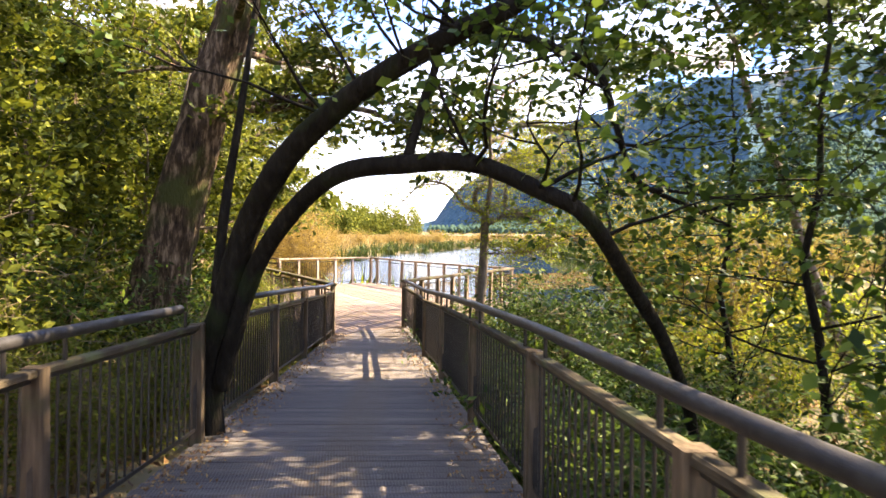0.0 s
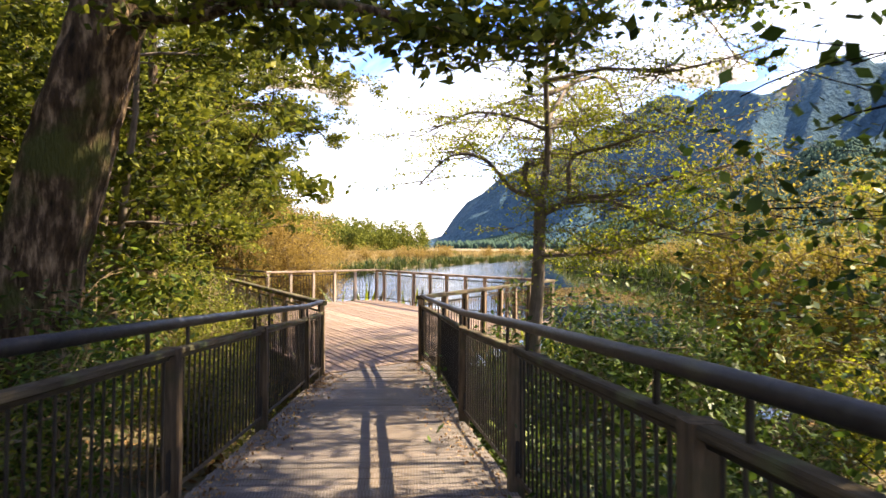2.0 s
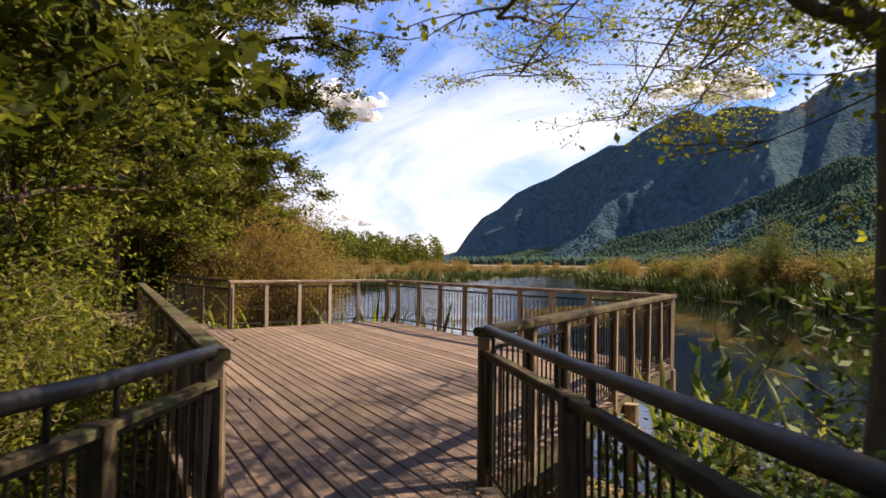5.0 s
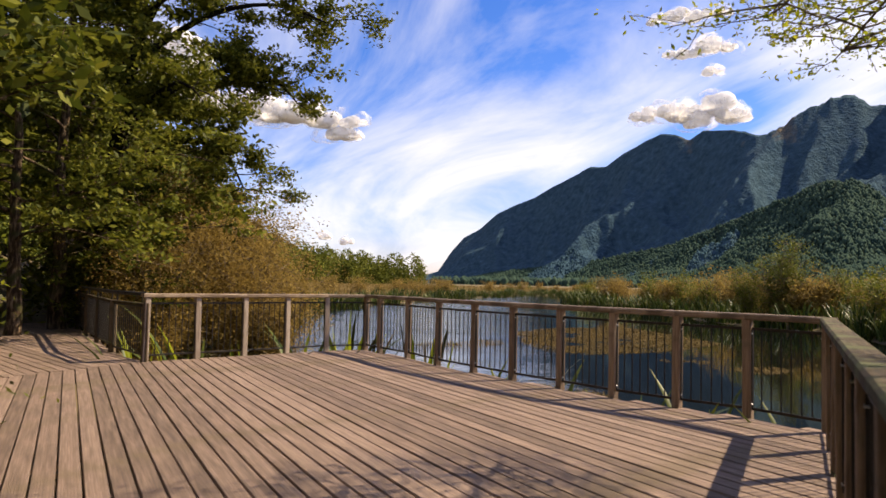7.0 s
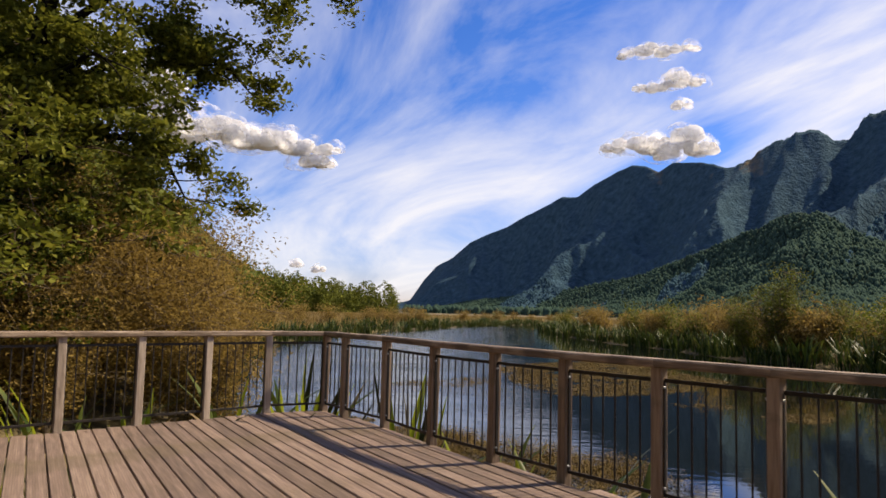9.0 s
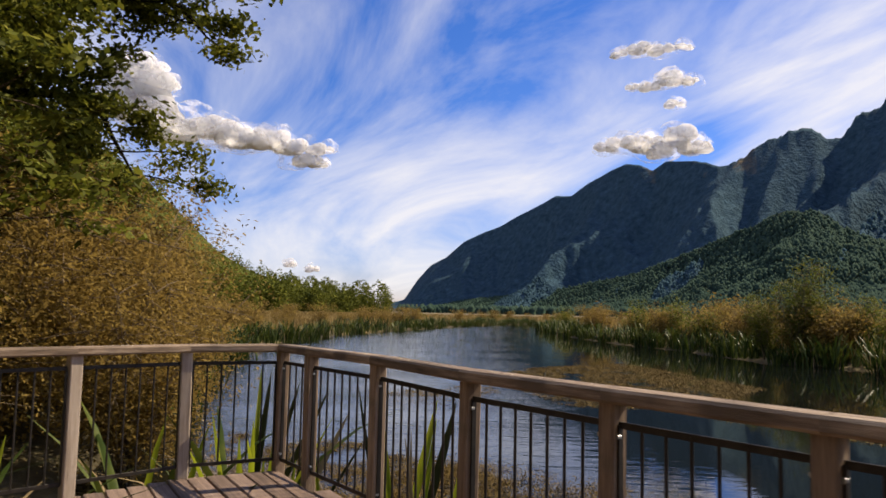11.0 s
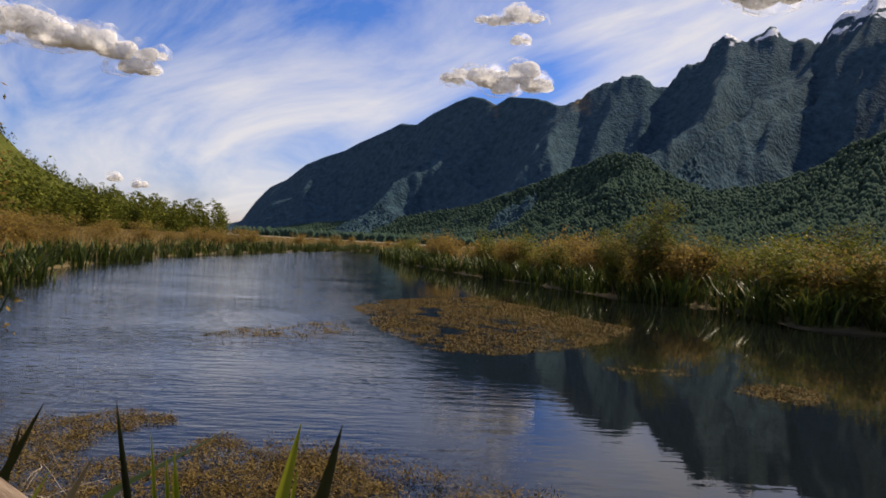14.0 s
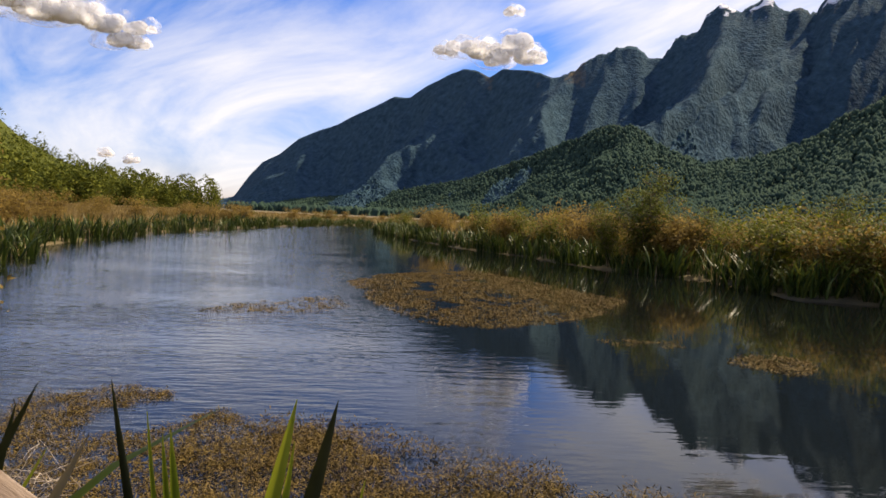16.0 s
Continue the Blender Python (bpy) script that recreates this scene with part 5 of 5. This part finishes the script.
stem(wb, [Vector(p) - o for p in ((2.26, -4.45, 2.62), (2.36, -4.40, 3.02), (2.44, -4.35, 3.32), (2.55, -4.2, 4.2))], 0.04, 0.02, 8)
stem(wb, [Vector(p) - o for p in ((0.55, -3.7, 1.6), (0.62, -3.7, 2.3), (0.72, -3.6, 3.2), (0.8, -3.4, 4.4))], 0.05, 0.02, 8)
r1 = stem(wb, [Vector(p) - o for p in ((2.74, -4.10, 3.58), (3.16, -3.70, 3.56), (3.59, -3.30, 3.42), (3.75, -3.20, 3.01), (3.92, -3.10, 2.59), (4.34, -2.90, 2.39), (4.77, -2.70, 2.21))], 0.045, 0.015, 8)
for pts, ks in ((a1, (36, 40, 44, 48, 52, 56, 60, 64, 66)), (a2, (36, 42, 46, 50)), (r1, (8, 14, 20, 26, 32))):
    for k in ks:
        k = min(k, len(pts) - 1)
        for _ in range(2):
            a = rr.uniform(0, 6.28)
            branch_out(wb, tips, pts[k], (math.cos(a), math.sin(a), rr.uniform(0.25, 0.8) if pts is not r1 else rr.uniform(-0.2, 0.4)), rr.uniform(0.8, 1.6), 0.016, 1, rr, 0.0, 0.2, 3)
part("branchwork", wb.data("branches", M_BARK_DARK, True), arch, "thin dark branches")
tips = [t for t in tips if not ((t + o).z < 2.6 and 0.3 < (t + o).x < 3.4)]
v, q = leaf_cloud([tuple(t) for t in tips], nrng, 0.046, 0.17, 6, 0.8, 0.62)
part("crown", fast_mesh("crown", v, q, M_LEAF_GLOSS), arch)

# ---- the crooked tree behind the right-hand railing ----
lake_tree = thing("crooked_tree", "slender crooked tree with airy layered branches beside the ramp", "tree")
o = Vector((1.93, 5.7, gz(1.93, 5.7)))
lake_tree.matrix_world = Matrix.Translation(o + Vector((-0.03, 0.26, 0.10)))
wb, tips = Build(), []
stem(wb, [Vector(p) - o for p in ((1.95, 5.7, -1.2), (1.92, 5.7, 0.1), (1.99, 5.7, 1.25), (2.02, 5.8, 2.5))], 0.115, 0.085, 12)
part("trunk", wb.data("trunk", M_BARK_GREY, True), lake_tree)
wb = Build()
def limb(points, thick, thin):
    return stem(wb, [Vector(p) - o for p in points], thick, thin, 9)


L1 = []
L1.append(limb(((2.02, 5.8, 2.45), (1.80, 5.9, 2.74), (1.80, 5.9, 2.97), (1.88, 5.9, 3.05), (1.96, 5.95, 3.0)), 0.06, 0.035))
L1.append(limb(((2.02, 5.8, 2.45), (2.12, 5.8, 3.2), (2.09, 5.8, 4.2), (2.12, 5.9, 5.4), (2.1, 6.0, 6.4)), 0.06, 0.015))
L1.append(limb(((2.05, 5.75, 2.3), (2.40, 5.7, 2.52), (2.46, 5.9, 3.1), (3.0, 5.6, 3.24), (3.9, 5.3, 3.5)), 0.05, 0.012))
L1.append(limb(((2.40, 5.7, 2.50), (3.1, 5.3, 2.55), (3.7, 5.0, 2.72), (4.6, 4.7, 2.9)), 0.035, 0.01))
L1.append(limb(((2.42, 5.6, 2.45), (3.0, 5.1, 2.42), (3.6, 5.0, 2.10), (4.2, 4.9, 2.0)), 0.03, 0.01))
L1.append(limb(((2.0, 5.7, 1.7), (2.5, 5.4, 1.72), (3.0, 5.2, 1.78), (3.6, 5.1, 1.95)), 0.028, 0.008))
L1.append(limb(((2.0, 5.8, 2.55), (1.62, 5.8, 2.66), (1.2, 5.8, 3.1), (0.7, 5.9, 3.15), (0.2, 6.1, 2.75)), 0.045, 0.01))
L1.append(limb(((2.1, 5.8, 3.5), (1.6, 5.8, 3.7), (1.0, 6.0, 3.8), (0.4, 6.2, 3.6)), 0.03, 0.008))
L1.append(limb(((2.1, 5.8, 4.2), (2.9, 5.6, 4.3), (3.8, 5.4, 4.2), (4.8, 5.2, 4.4)), 0.03, 0.008))
L1.append(limb(((2.1, 5.8, 4.4), (1.5, 6.1, 4.6), (0.9, 6.4, 4.6)), 0.025, 0.008))
L1.append(limb(((2.1, 5.8, 3.4), (2.3, 7.2, 3.9), (2.2, 8.8, 4.0), (1.9, 10.2, 3.5)), 0.04, 0.01))
L1.append(limb(((2.1, 5.8, 4.0), (2.9, 7.4, 4.6), (3.4, 9.2, 4.6), (3.8, 11.0, 4.0)), 0.04, 0.01))
L1.append(limb(((2.1, 5.8, 4.6), (2.4, 7.4, 5.4), (2.6, 9.4, 5.5), (2.6, 11.4, 5.0)), 0.035, 0.01))
L1.append(limb(((2.1, 5.8, 3.6), (2.4, 8.4, 4.6), (2.0, 11.0, 4.5), (1.4, 13.0, 3.6)), 0.035, 0.01))
L1.append(limb(((2.3, 8.0, 4.5), (1.2, 10.0, 4.7), (0.4, 11.4, 4.4), (-0.1, 12.2, 4.0)), 0.022, 0.008))
L1.append(limb(((2.4, 8.4, 4.6), (2.8, 11.0, 4.6), (2.6, 13.2, 4.1), (2.2, 14.0, 3.5)), 0.025, 0.008))
L1.append(limb(((2.1, 5.8, 5.0), (3.4, 6.8, 5.8), (4.6, 8.0, 5.8), (5.6, 9.4, 5.2)), 0.035, 0.01))
for pts in L1[1:]:
    for k in range(4, len(pts)):
        for _ in range(4 if pts[k].y > 3.5 else 2 if pts[k].y > 1.8 else 1 + int(pts[k].x > 0.3)):
            a = rr.uniform(0, 6.28)
            branch_out(wb, tips, pts[k], (math.cos(a), math.sin(a), rr.uniform(-0.3, 0.3)), rr.uniform(0.5, 1.1), 0.011, 1, rr, 0.0, 0.2, 3)
part("branchwork", wb.data("branches", M_BARK_GREY, True), lake_tree, "crooked grey branches with one hooked stub")
v, q = leaf_cloud([tuple(t) for t in tips], nrng, 0.027, 0.13, 6, 0.24, 0.55)
part("crown", fast_mesh("crown", v, q, M_LEAF_YELLOW), lake_tree)

# ---- the overhanging beech at the left of the lake ----
over = thing("overhanging_beech", "large beech with drooping layered branches over the shrubs", "tree")
o = Vector((-14.0, 27.5, gz(-14.0, 27.5)))
over.matrix_world = Matrix.Translation(o)
wb, tips = Build(), []
stem(wb, [Vector(p) - o for p in ((-14, 27.5, -0.5), (-13.8, 27.6, 3), (-13.5, 27.8, 6.5), (-13.2, 28, 11), (-13, 28, 14))], 0.42, 0.10, 14)
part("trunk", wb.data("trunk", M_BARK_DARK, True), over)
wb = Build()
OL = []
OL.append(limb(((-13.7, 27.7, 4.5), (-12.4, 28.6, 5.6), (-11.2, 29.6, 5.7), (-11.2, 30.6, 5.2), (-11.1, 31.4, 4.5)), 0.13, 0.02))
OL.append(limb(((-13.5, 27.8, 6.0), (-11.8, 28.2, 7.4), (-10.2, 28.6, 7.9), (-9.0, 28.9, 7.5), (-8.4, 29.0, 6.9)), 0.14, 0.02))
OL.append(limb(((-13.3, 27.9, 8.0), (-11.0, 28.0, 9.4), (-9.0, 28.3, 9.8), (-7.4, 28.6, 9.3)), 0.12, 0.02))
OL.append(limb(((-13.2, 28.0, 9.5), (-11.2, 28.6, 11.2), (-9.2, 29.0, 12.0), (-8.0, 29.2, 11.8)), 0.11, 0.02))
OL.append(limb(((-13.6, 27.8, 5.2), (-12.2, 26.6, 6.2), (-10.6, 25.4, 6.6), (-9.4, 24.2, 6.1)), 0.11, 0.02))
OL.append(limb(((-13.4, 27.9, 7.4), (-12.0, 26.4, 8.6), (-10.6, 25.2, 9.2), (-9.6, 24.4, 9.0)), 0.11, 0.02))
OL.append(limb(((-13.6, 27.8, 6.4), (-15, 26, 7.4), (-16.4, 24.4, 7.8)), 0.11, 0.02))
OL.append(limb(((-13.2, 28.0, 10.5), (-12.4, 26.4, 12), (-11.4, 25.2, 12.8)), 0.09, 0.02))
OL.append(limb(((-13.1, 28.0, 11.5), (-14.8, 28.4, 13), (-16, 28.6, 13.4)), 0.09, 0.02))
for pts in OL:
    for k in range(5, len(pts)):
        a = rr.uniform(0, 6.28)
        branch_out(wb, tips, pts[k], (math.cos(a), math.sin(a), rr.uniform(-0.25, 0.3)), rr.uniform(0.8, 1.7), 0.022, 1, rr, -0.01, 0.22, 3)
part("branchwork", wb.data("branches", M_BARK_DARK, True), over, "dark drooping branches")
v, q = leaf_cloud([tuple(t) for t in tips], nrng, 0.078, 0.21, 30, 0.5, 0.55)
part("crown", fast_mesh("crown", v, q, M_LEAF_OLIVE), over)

# ---- undergrowth ----
GLOSSY = [shrub_meshes(s, 2.4, 2.0, M_LEAF_GLOSS, 0.052, 4200, 14) for s in (91, 92)]
BRIGHT = [shrub_meshes(s, 2.2, 2.0, M_LEAF_YELLOW, 0.044, 3800, 14) for s in (93, 94)]
BROWN = [shrub_meshes(s, 2.0, 1.9, M_LEAF_OLIVE, 0.035, 6500, 20) for s in (95, 96)]
rr = random.Random(77)
right_side = ((5.4, -3.6, 0.8, GLOSSY), (6.4, -2.0, 0.95, GLOSSY), (4.6, -1.0, 0.75, GLOSSY), (5.6, 0.8, 0.85, GLOSSY), (7.4, 0.2, 1.1, BRIGHT), (3.05, 3.7, 0.9, GLOSSY), (3.4, 4.4, 1.2, GLOSSY), (4.8, 3.2, 0.8, GLOSSY), (6.8, 3.0, 1.0, BRIGHT),
              (3.2, 5.1, 0.8, GLOSSY))
lake_side = ((2.6, 6.7, 1.2, GLOSSY), (1.5, 7.7, 0.75, GLOSSY), (3.5, 6.9, 1.2, GLOSSY), (4.4, 5.6, 1.2, GLOSSY), (6.0, 5.6, 1.0, BRIGHT), (8.0, 5.0, 1.2, BRIGHT), (4.8, 8.0, 1.0, BROWN), (3.2, 8.6, 0.9, BROWN),
              (9.2, 1.4, 1.2, BRIGHT), (8.6, -2.0, 1.1, BRIGHT), (7.2, -4.6, 1.0, GLOSSY), (5.6, -5.8, 0.8, GLOSSY), (6.4, -8.6, 1.1, GLOSSY), (11, -0.5, 1.3, BRIGHT), (10.6, 4.4, 1.3, BRIGHT), (7.4, 7.6, 1.2, BROWN), (9.4, 8.2, 1.3, BRIGHT),
              (12.5, 8.0, 1.4, BROWN), (2.2, 9.4, 0.7, BROWN), (5.7, 9.6, 1.3, BROWN), (6.9, 10.4, 1.4, BROWN), (12.5, 3.0, 1.4, BRIGHT), (14.5, 6.0, 1.4, BRIGHT), (14, 10, 1.4, BROWN), (17, 12, 1.5, BROWN))
for x, y, s, kinds in right_side + lake_side:
    shrub(kinds, "shrub", "leafy green shrub in the thicket beside the ramp", "shrub", "thicket beside the ramp", x, y, s * 0.8, rr, tilt=6)
GOLD = [shrub_meshes(49, 4.9, 2.3, M_LEAF_GOLD, 0.045, 12000, 24)]
for x, y, s in ((5.4, 8.3, 0.95), (6.9, 7.4, 0.85), (8.6, 9.4, 0.9)):
    shrub(GOLD, "tall_shrub", "tall feathery golden brown shrub at the lake shore", "shrub", "golden shrubs at the shore", x, y, s, rr)
LOW = [shrub_meshes(s, 1.1, 1.3, M_LEAF_GLOSS, 0.045, 2200, 12) for s in (97, 98)]
for k in range(1, len(RAMP_RIGHT) - 1):
    for f in (0.1, 0.42, 0.75):
        p = Vector(RAMP_RIGHT[k]).lerp(Vector(RAMP_RIGHT[k + 1]), f)
        for out_ in (0.75, 1.7, 2.8):
            shrub(LOW, "low_shrub", "low dark green leafy shrub beside the ramp", "shrub", "low undergrowth beside the ramp", p.x + out_ + rr.uniform(-0.15, 0.25), p.y + rr.uniform(-0.4, 0.4), rr.uniform(0.75, 1.15), rr, tilt=8)
left_side = ((-0.9, -3.2, 0.75, BROWN), (-1.4, -1.2, 0.8, BROWN), (-1.9, 0.8, 0.8, GLOSSY), (-1.7, 3.0, 0.75, BROWN), (-2.3, 4.6, 0.85, BROWN), (-2.9, 6.4, 0.9, BROWN), (-3.4, 8.4, 1.0, BROWN), (-4.4, 9.8, 1.05, BROWN), (-5.0, 11.4, 1.0, BROWN), (-7.4, 13.4, 0.9, GLOSSY),
             (-8.6, 14.6, 1.35, BRIGHT), (-9.6, 16.0, 1.3, BRIGHT), (-11.6, 16.4, 1.0, GLOSSY), (-4.4, 7.2, 1.3, BROWN), (-5.8, 9.8, 1.4, BROWN), (-7.6, 12.0, 1.3, GLOSSY), (-3.4, 3.2, 1.1, GLOSSY), (-3.8, 0.0, 1.1, GLOSSY), (-2.6, -2.6, 1.0, BROWN),
             (-1.6, -5.2, 0.85, BROWN), (-3.4, -4.6, 1.1, BRIGHT), (-5.4, -2.6, 1.3, BRIGHT), (-0.6, -6.8, 0.7, BROWN), (-2.4, -7.6, 0.9, BROWN), (-12.9, 18.0, 1.0, GLOSSY), (-14.4, 20.4, 1.0, BROWN), (-9.0, 13.6, 1.2, BROWN), (-5.0, 2.4, 1.3, BROWN))
for x, y, s, kinds in left_side:
    x = x - 0.75 if y > 5 else x
    shrub(kinds, "shrub", "twiggy forest shrub in the shade beside the railing", "shrub", "forest undergrowth", x, y, s, rr, tilt=6)
for x, y, s in ((-14.5, 27.0, 1.1), (-12.6, 25.6, 0.9), (-16.2, 30.5, 1.2), (-18.5, 34, 1.2)):
    shrub(OLIVE, "shrub", "olive green shrub at the forest edge", "shrub", "forest edge shrubs", x, y, s * 1.6, rr)

# vine-hung tree on the sunny side, shading the ramp
HUNG = [tree_meshes(89, 7.0, 0.07, 0.10, 2.3, M_BARK_GREY, M_LEAF_YELLOW, 0.05, 3, 16, flat=1.3, sp=0.24, aspect=0.62)] + [tree_meshes(s, 7.0, 0.07, 0.10, 2.3, M_BARK_DARK, M_LEAF_GLOSS, 0.058, 4, 16, flat=1.5, sp=0.24, aspect=0.68) for s in (87, 88)]
for x, y, s in ((5.9, -1.6, 0.95), (5.7, 1.1, 0.85), (7.2, -4.6, 1.0), (9.8, -5.4, 1.0)):
    tree(HUNG[1:], "slender tree hung with round glossy leaves beside the ramp", "leafy trees beside the ramp", x, y, s, rr)


SHADE_TREES = [tree_meshes(102, 10.0, 0.11, 0.6, 3.8, M_BARK_GREY, M_LEAF_GLOSS, 0.075, 19, 20, lean=(-3.4, 1.2), flat=0.5, sp=0.3, aspect=0.6)]
tree(SHADE_TREES, "added leaning tree, its high crown out of view to shade the ramp", "high crowned trees", 8.4, 2.6, 1.0, rr, turn=0)
tree(SHADE_TREES, "added leaning tree, its high crown out of view to shade the ramp", "high crowned trees", 10.2, -1.4, 0.95, rr, turn=0)


# ---- flax and reeds round the deck: single blades ----
BLADES = []
for i, (ln, wd, le, dr, mat_) in enumerate(((1.5, 0.045, 0.18, 0.12, M_FLAX_BRIGHT), (1.8, 0.05, 0.3, 0.2, M_FLAX), (1.3, 0.04, 0.08, 0.03, M_FLAX_BRIGHT), (1.6, 0.045, 0.42, 0.35, M_FLAX), (1.4, 0.035, 0.35, 0.5, M_FLAX_DRY))):
    vs, fs = blade(ln, wd, le, 0.0, dr)
    b_ = Build()
    b_.add(vs, fs)
    BLADES.append(b_.data("blade", mat_, True))
rr = random.Random(99)


def near_flax(x, y, count, s, spread=0.16):
    z = max(gz(x, y), WATER_Z - 0.2)
    ob = thing("flax_plant", "clump of upright green flax blades standing at the deck", "flax plant", "flax round the deck", m=Matrix.Translation((x, y, z)))
    for _ in range(count):
        k = 4 if rr.random() < 0.16 else rr.randrange(4)
        part("blade", BLADES[k], ob, m=pose(rr.gauss(0, spread), rr.gauss(0, spread), 0, rr.uniform(-5, 5), rr.uniform(-5, 5), rr.uniform(0, 360)) @ Matrix.Scale(s * rr.uniform(0.75, 1.15), 4))


for x, y, c, s in ((-5.4, 21.6, 16, 1.3), (-6.3, 20.5, 16, 1.25), (-7.0, 19.8, 16, 1.3), (-7.7, 19.2, 14, 1.2), (-4.75, 22.4, 12, 1.3), (-3.0, 21.2, 14, 1.0), (-2.35, 20.2, 14, 1.05), (-1.75, 19.5, 12, 1.15), (-1.0, 18.7, 14, 1.2), (-0.3, 17.9, 12, 1.15), (0.5, 17.2, 14, 1.15), (1.3, 16.4, 14, 1.15),
                   (2.3, 15.6, 14, 1.1), (2.9, 14.2, 12, 1.1), (2.5, 12.6, 12, 1.1), (1.9, 10.6, 10, 1.0), (3.6, 12.6, 10, 1.1), (1.75, 11.6, 14, 1.2), (2.2, 11.2, 14, 1.25), (-4.6, 22.3, 14, 1.5)):
    near_flax(x, y, c, s)


def sword(owner, tip, foot_x, half, material):
    """A long folded flax leaf from its foot in the shallows up to its tip."""
    top, foot = Vector(tip), Vector((foot_x, tip[1] - 0.08, WATER_Z - 0.06))
    bend = foot.lerp(top, 0.5) + Vector((0.10 * (top.x - foot.x), -0.05, 0.06))
    across = Vector((1, 0.25, 0)).normalized() if abs(top.x - foot.x) < 0.7 else Vector((0.5, 0.3, -0.8)).normalized()
    b_ = Build()
    n = 12
    for i in range(n + 1):
        f = i / n
        c = foot * (1 - f) ** 2 + bend * (2 * f * (1 - f)) + top * f ** 2 - foot
        w = half * (0.65 + 0.75 * f) * min(1.0, (1 - f) / 0.34) ** 0.8 + 0.0015
        b_.v += [tuple(c - across * w), tuple(c + Vector((0, -0.4 * w, 0))), tuple(c + across * w)]
    for i in range(n):
        for j in (0, 1):
            k = i * 3 + j
            b_.f.append((k, k + 1, k + 4, k + 3))
    part("blade", b_.data("blade", material, True), owner, m=Matrix.Translation(foot - owner.matrix_world.translation))


SWORDS = {"bright": M_FLAX_BRIGHT, "dark": M_FLAX_DARK, "dry": M_FLAX_DRY}
for fx, blades_ in ((-3.25, (("dark", (-3.77, 23.03, 0.57), -3.30, 0.020), ("bright", (-3.65, 23.21, 0.37), -3.36, 0.012), ("bright", (-3.53, 23.19, 0.29), -3.27, 0.028), ("bright", (-3.58, 23.24, 0.25), -3.33, 0.020),
                             ("bright", (-2.92, 23.23, 0.44), -3.39, 0.042), ("bright", (-2.92, 23.17, 0.24), -3.17, 0.024), ("dark", (-2.71, 23.26, 0.43), -3.25, 0.044), ("bright", (-2.56, 23.07, 0.08), -2.95, 0.020),
                             ("dry", (-3.18, 23.04, 0.13), -3.13, 0.014), ("dry", (-3.23, 22.94, 0.07), -2.95, 0.016))),
                    (-4.95, (("dark", (-4.11, 23.07, 0.54), -5.21, 0.034), ("dry", (-3.86, 23.02, 0.31), -4.90, 0.036), ("bright", (-4.30, 22.98, 0.35), -3.95, 0.016), ("dark", (-4.25, 23.18, 0.41), -4.73, 0.030),
                             ("bright", (-4.05, 23.04, 0.24), -5.15, 0.016), ("dark", (-3.70, 23.09, 0.01), -4.78, 0.018), ("dark", (-4.45, 23.1, 0.62), -5.1, 0.032), ("dark", (-4.75, 23.0, 0.72), -5.0, 0.034), ("bright", (-4.9, 23.1, 0.75), -4.95, 0.025)))):
    plant = thing("flax_plant", "tall flax plant with bright yellow-green and dark blades in the shallows", "flax plant", "flax round the deck", m=Matrix.Translation((fx, 23.05, WATER_Z - 0.06)))
    for kind_, tip, foot_x, half in blades_:
        sword(plant, tip, foot_x, half, SWORDS[kind_])

# ---- fallen leaves on the ramp and the ground beside it ----
cen = []
for _ in range(2600):
    t_ = rr.random()
    side_ = RAMP_LEFT if rr.random() < 0.6 else RAMP_RIGHT
    k = rr.randrange(1, len(side_) - 1)
    p = Vector(side_[k]).lerp(Vector(side_[k + 1]), t_)
    off_ = abs(rr.gauss(0, 0.16)) * (1 if side_ is RAMP_LEFT else -1) + (0.05 if side_ is RAMP_LEFT else -0.05)
    cen.append((p.x + off_, p.y, ramp_z(p.y) + 0.008 + 0.012 * rr.random()))
v, q = leaf_cloud(cen, nrng, 0.015, 0.01, 2, 0.25, 0.5)
tagged(new("leaf_litter", fast_mesh("leaf_litter", v, q, M_LITTER)), "brown fallen leaves along the edges of the ramp", "leaf litter", kind="stuff")
px, py = nrng.uniform(-9, 9, 16000), nrng.uniform(-12, 15, 16000)
pz = ground_z(px, py)
keep = (pz > WATER_Z + 0.1)
v, q = leaf_cloud(np.stack([px, py, pz + 0.02], 1)[keep], nrng, 0.05, 0.03, 2, 0.2, 0.5)
tagged(new("forest_litter", fast_mesh("forest_litter", v, q, M_LITTER)), "brown leaf litter on the forest floor", "leaf litter", kind="stuff")
# tan grass over the plain behind the flax
be = np.radians(nrng.uniform(-28, 44, 60000))
dd = 40 + 260 * nrng.random(60000) ** 1.5
px, py = EYE.x + dd * np.sin(be), EYE.y + dd * np.cos(be)
keep = lake_distance(px, py) < -1.2
px, py = px[keep], py[keep]
pz = ground_z(px, py)
n = len(px)
a = nrng.uniform(0, 6.28, n)
w = 0.10 + 0.0012 * np.hypot(px, py)
h = nrng.uniform(0.5, 1.1, n)
sx, sy = np.cos(a) * w, np.sin(a) * w
v = np.stack([np.stack([px - sx, py - sy, pz - 0.1], 1), np.stack([px + sx, py + sy, pz - 0.1], 1), np.stack([px + sx * 0.2 + 0.1, py, pz + h], 1)], 1).reshape(-1, 3)
tagged(new("grass", fast_mesh("grass", v, np.arange(3 * n).reshape(-1, 3), M_GRASS)), "tall tan grass over the valley floor", "grass", kind="stuff")
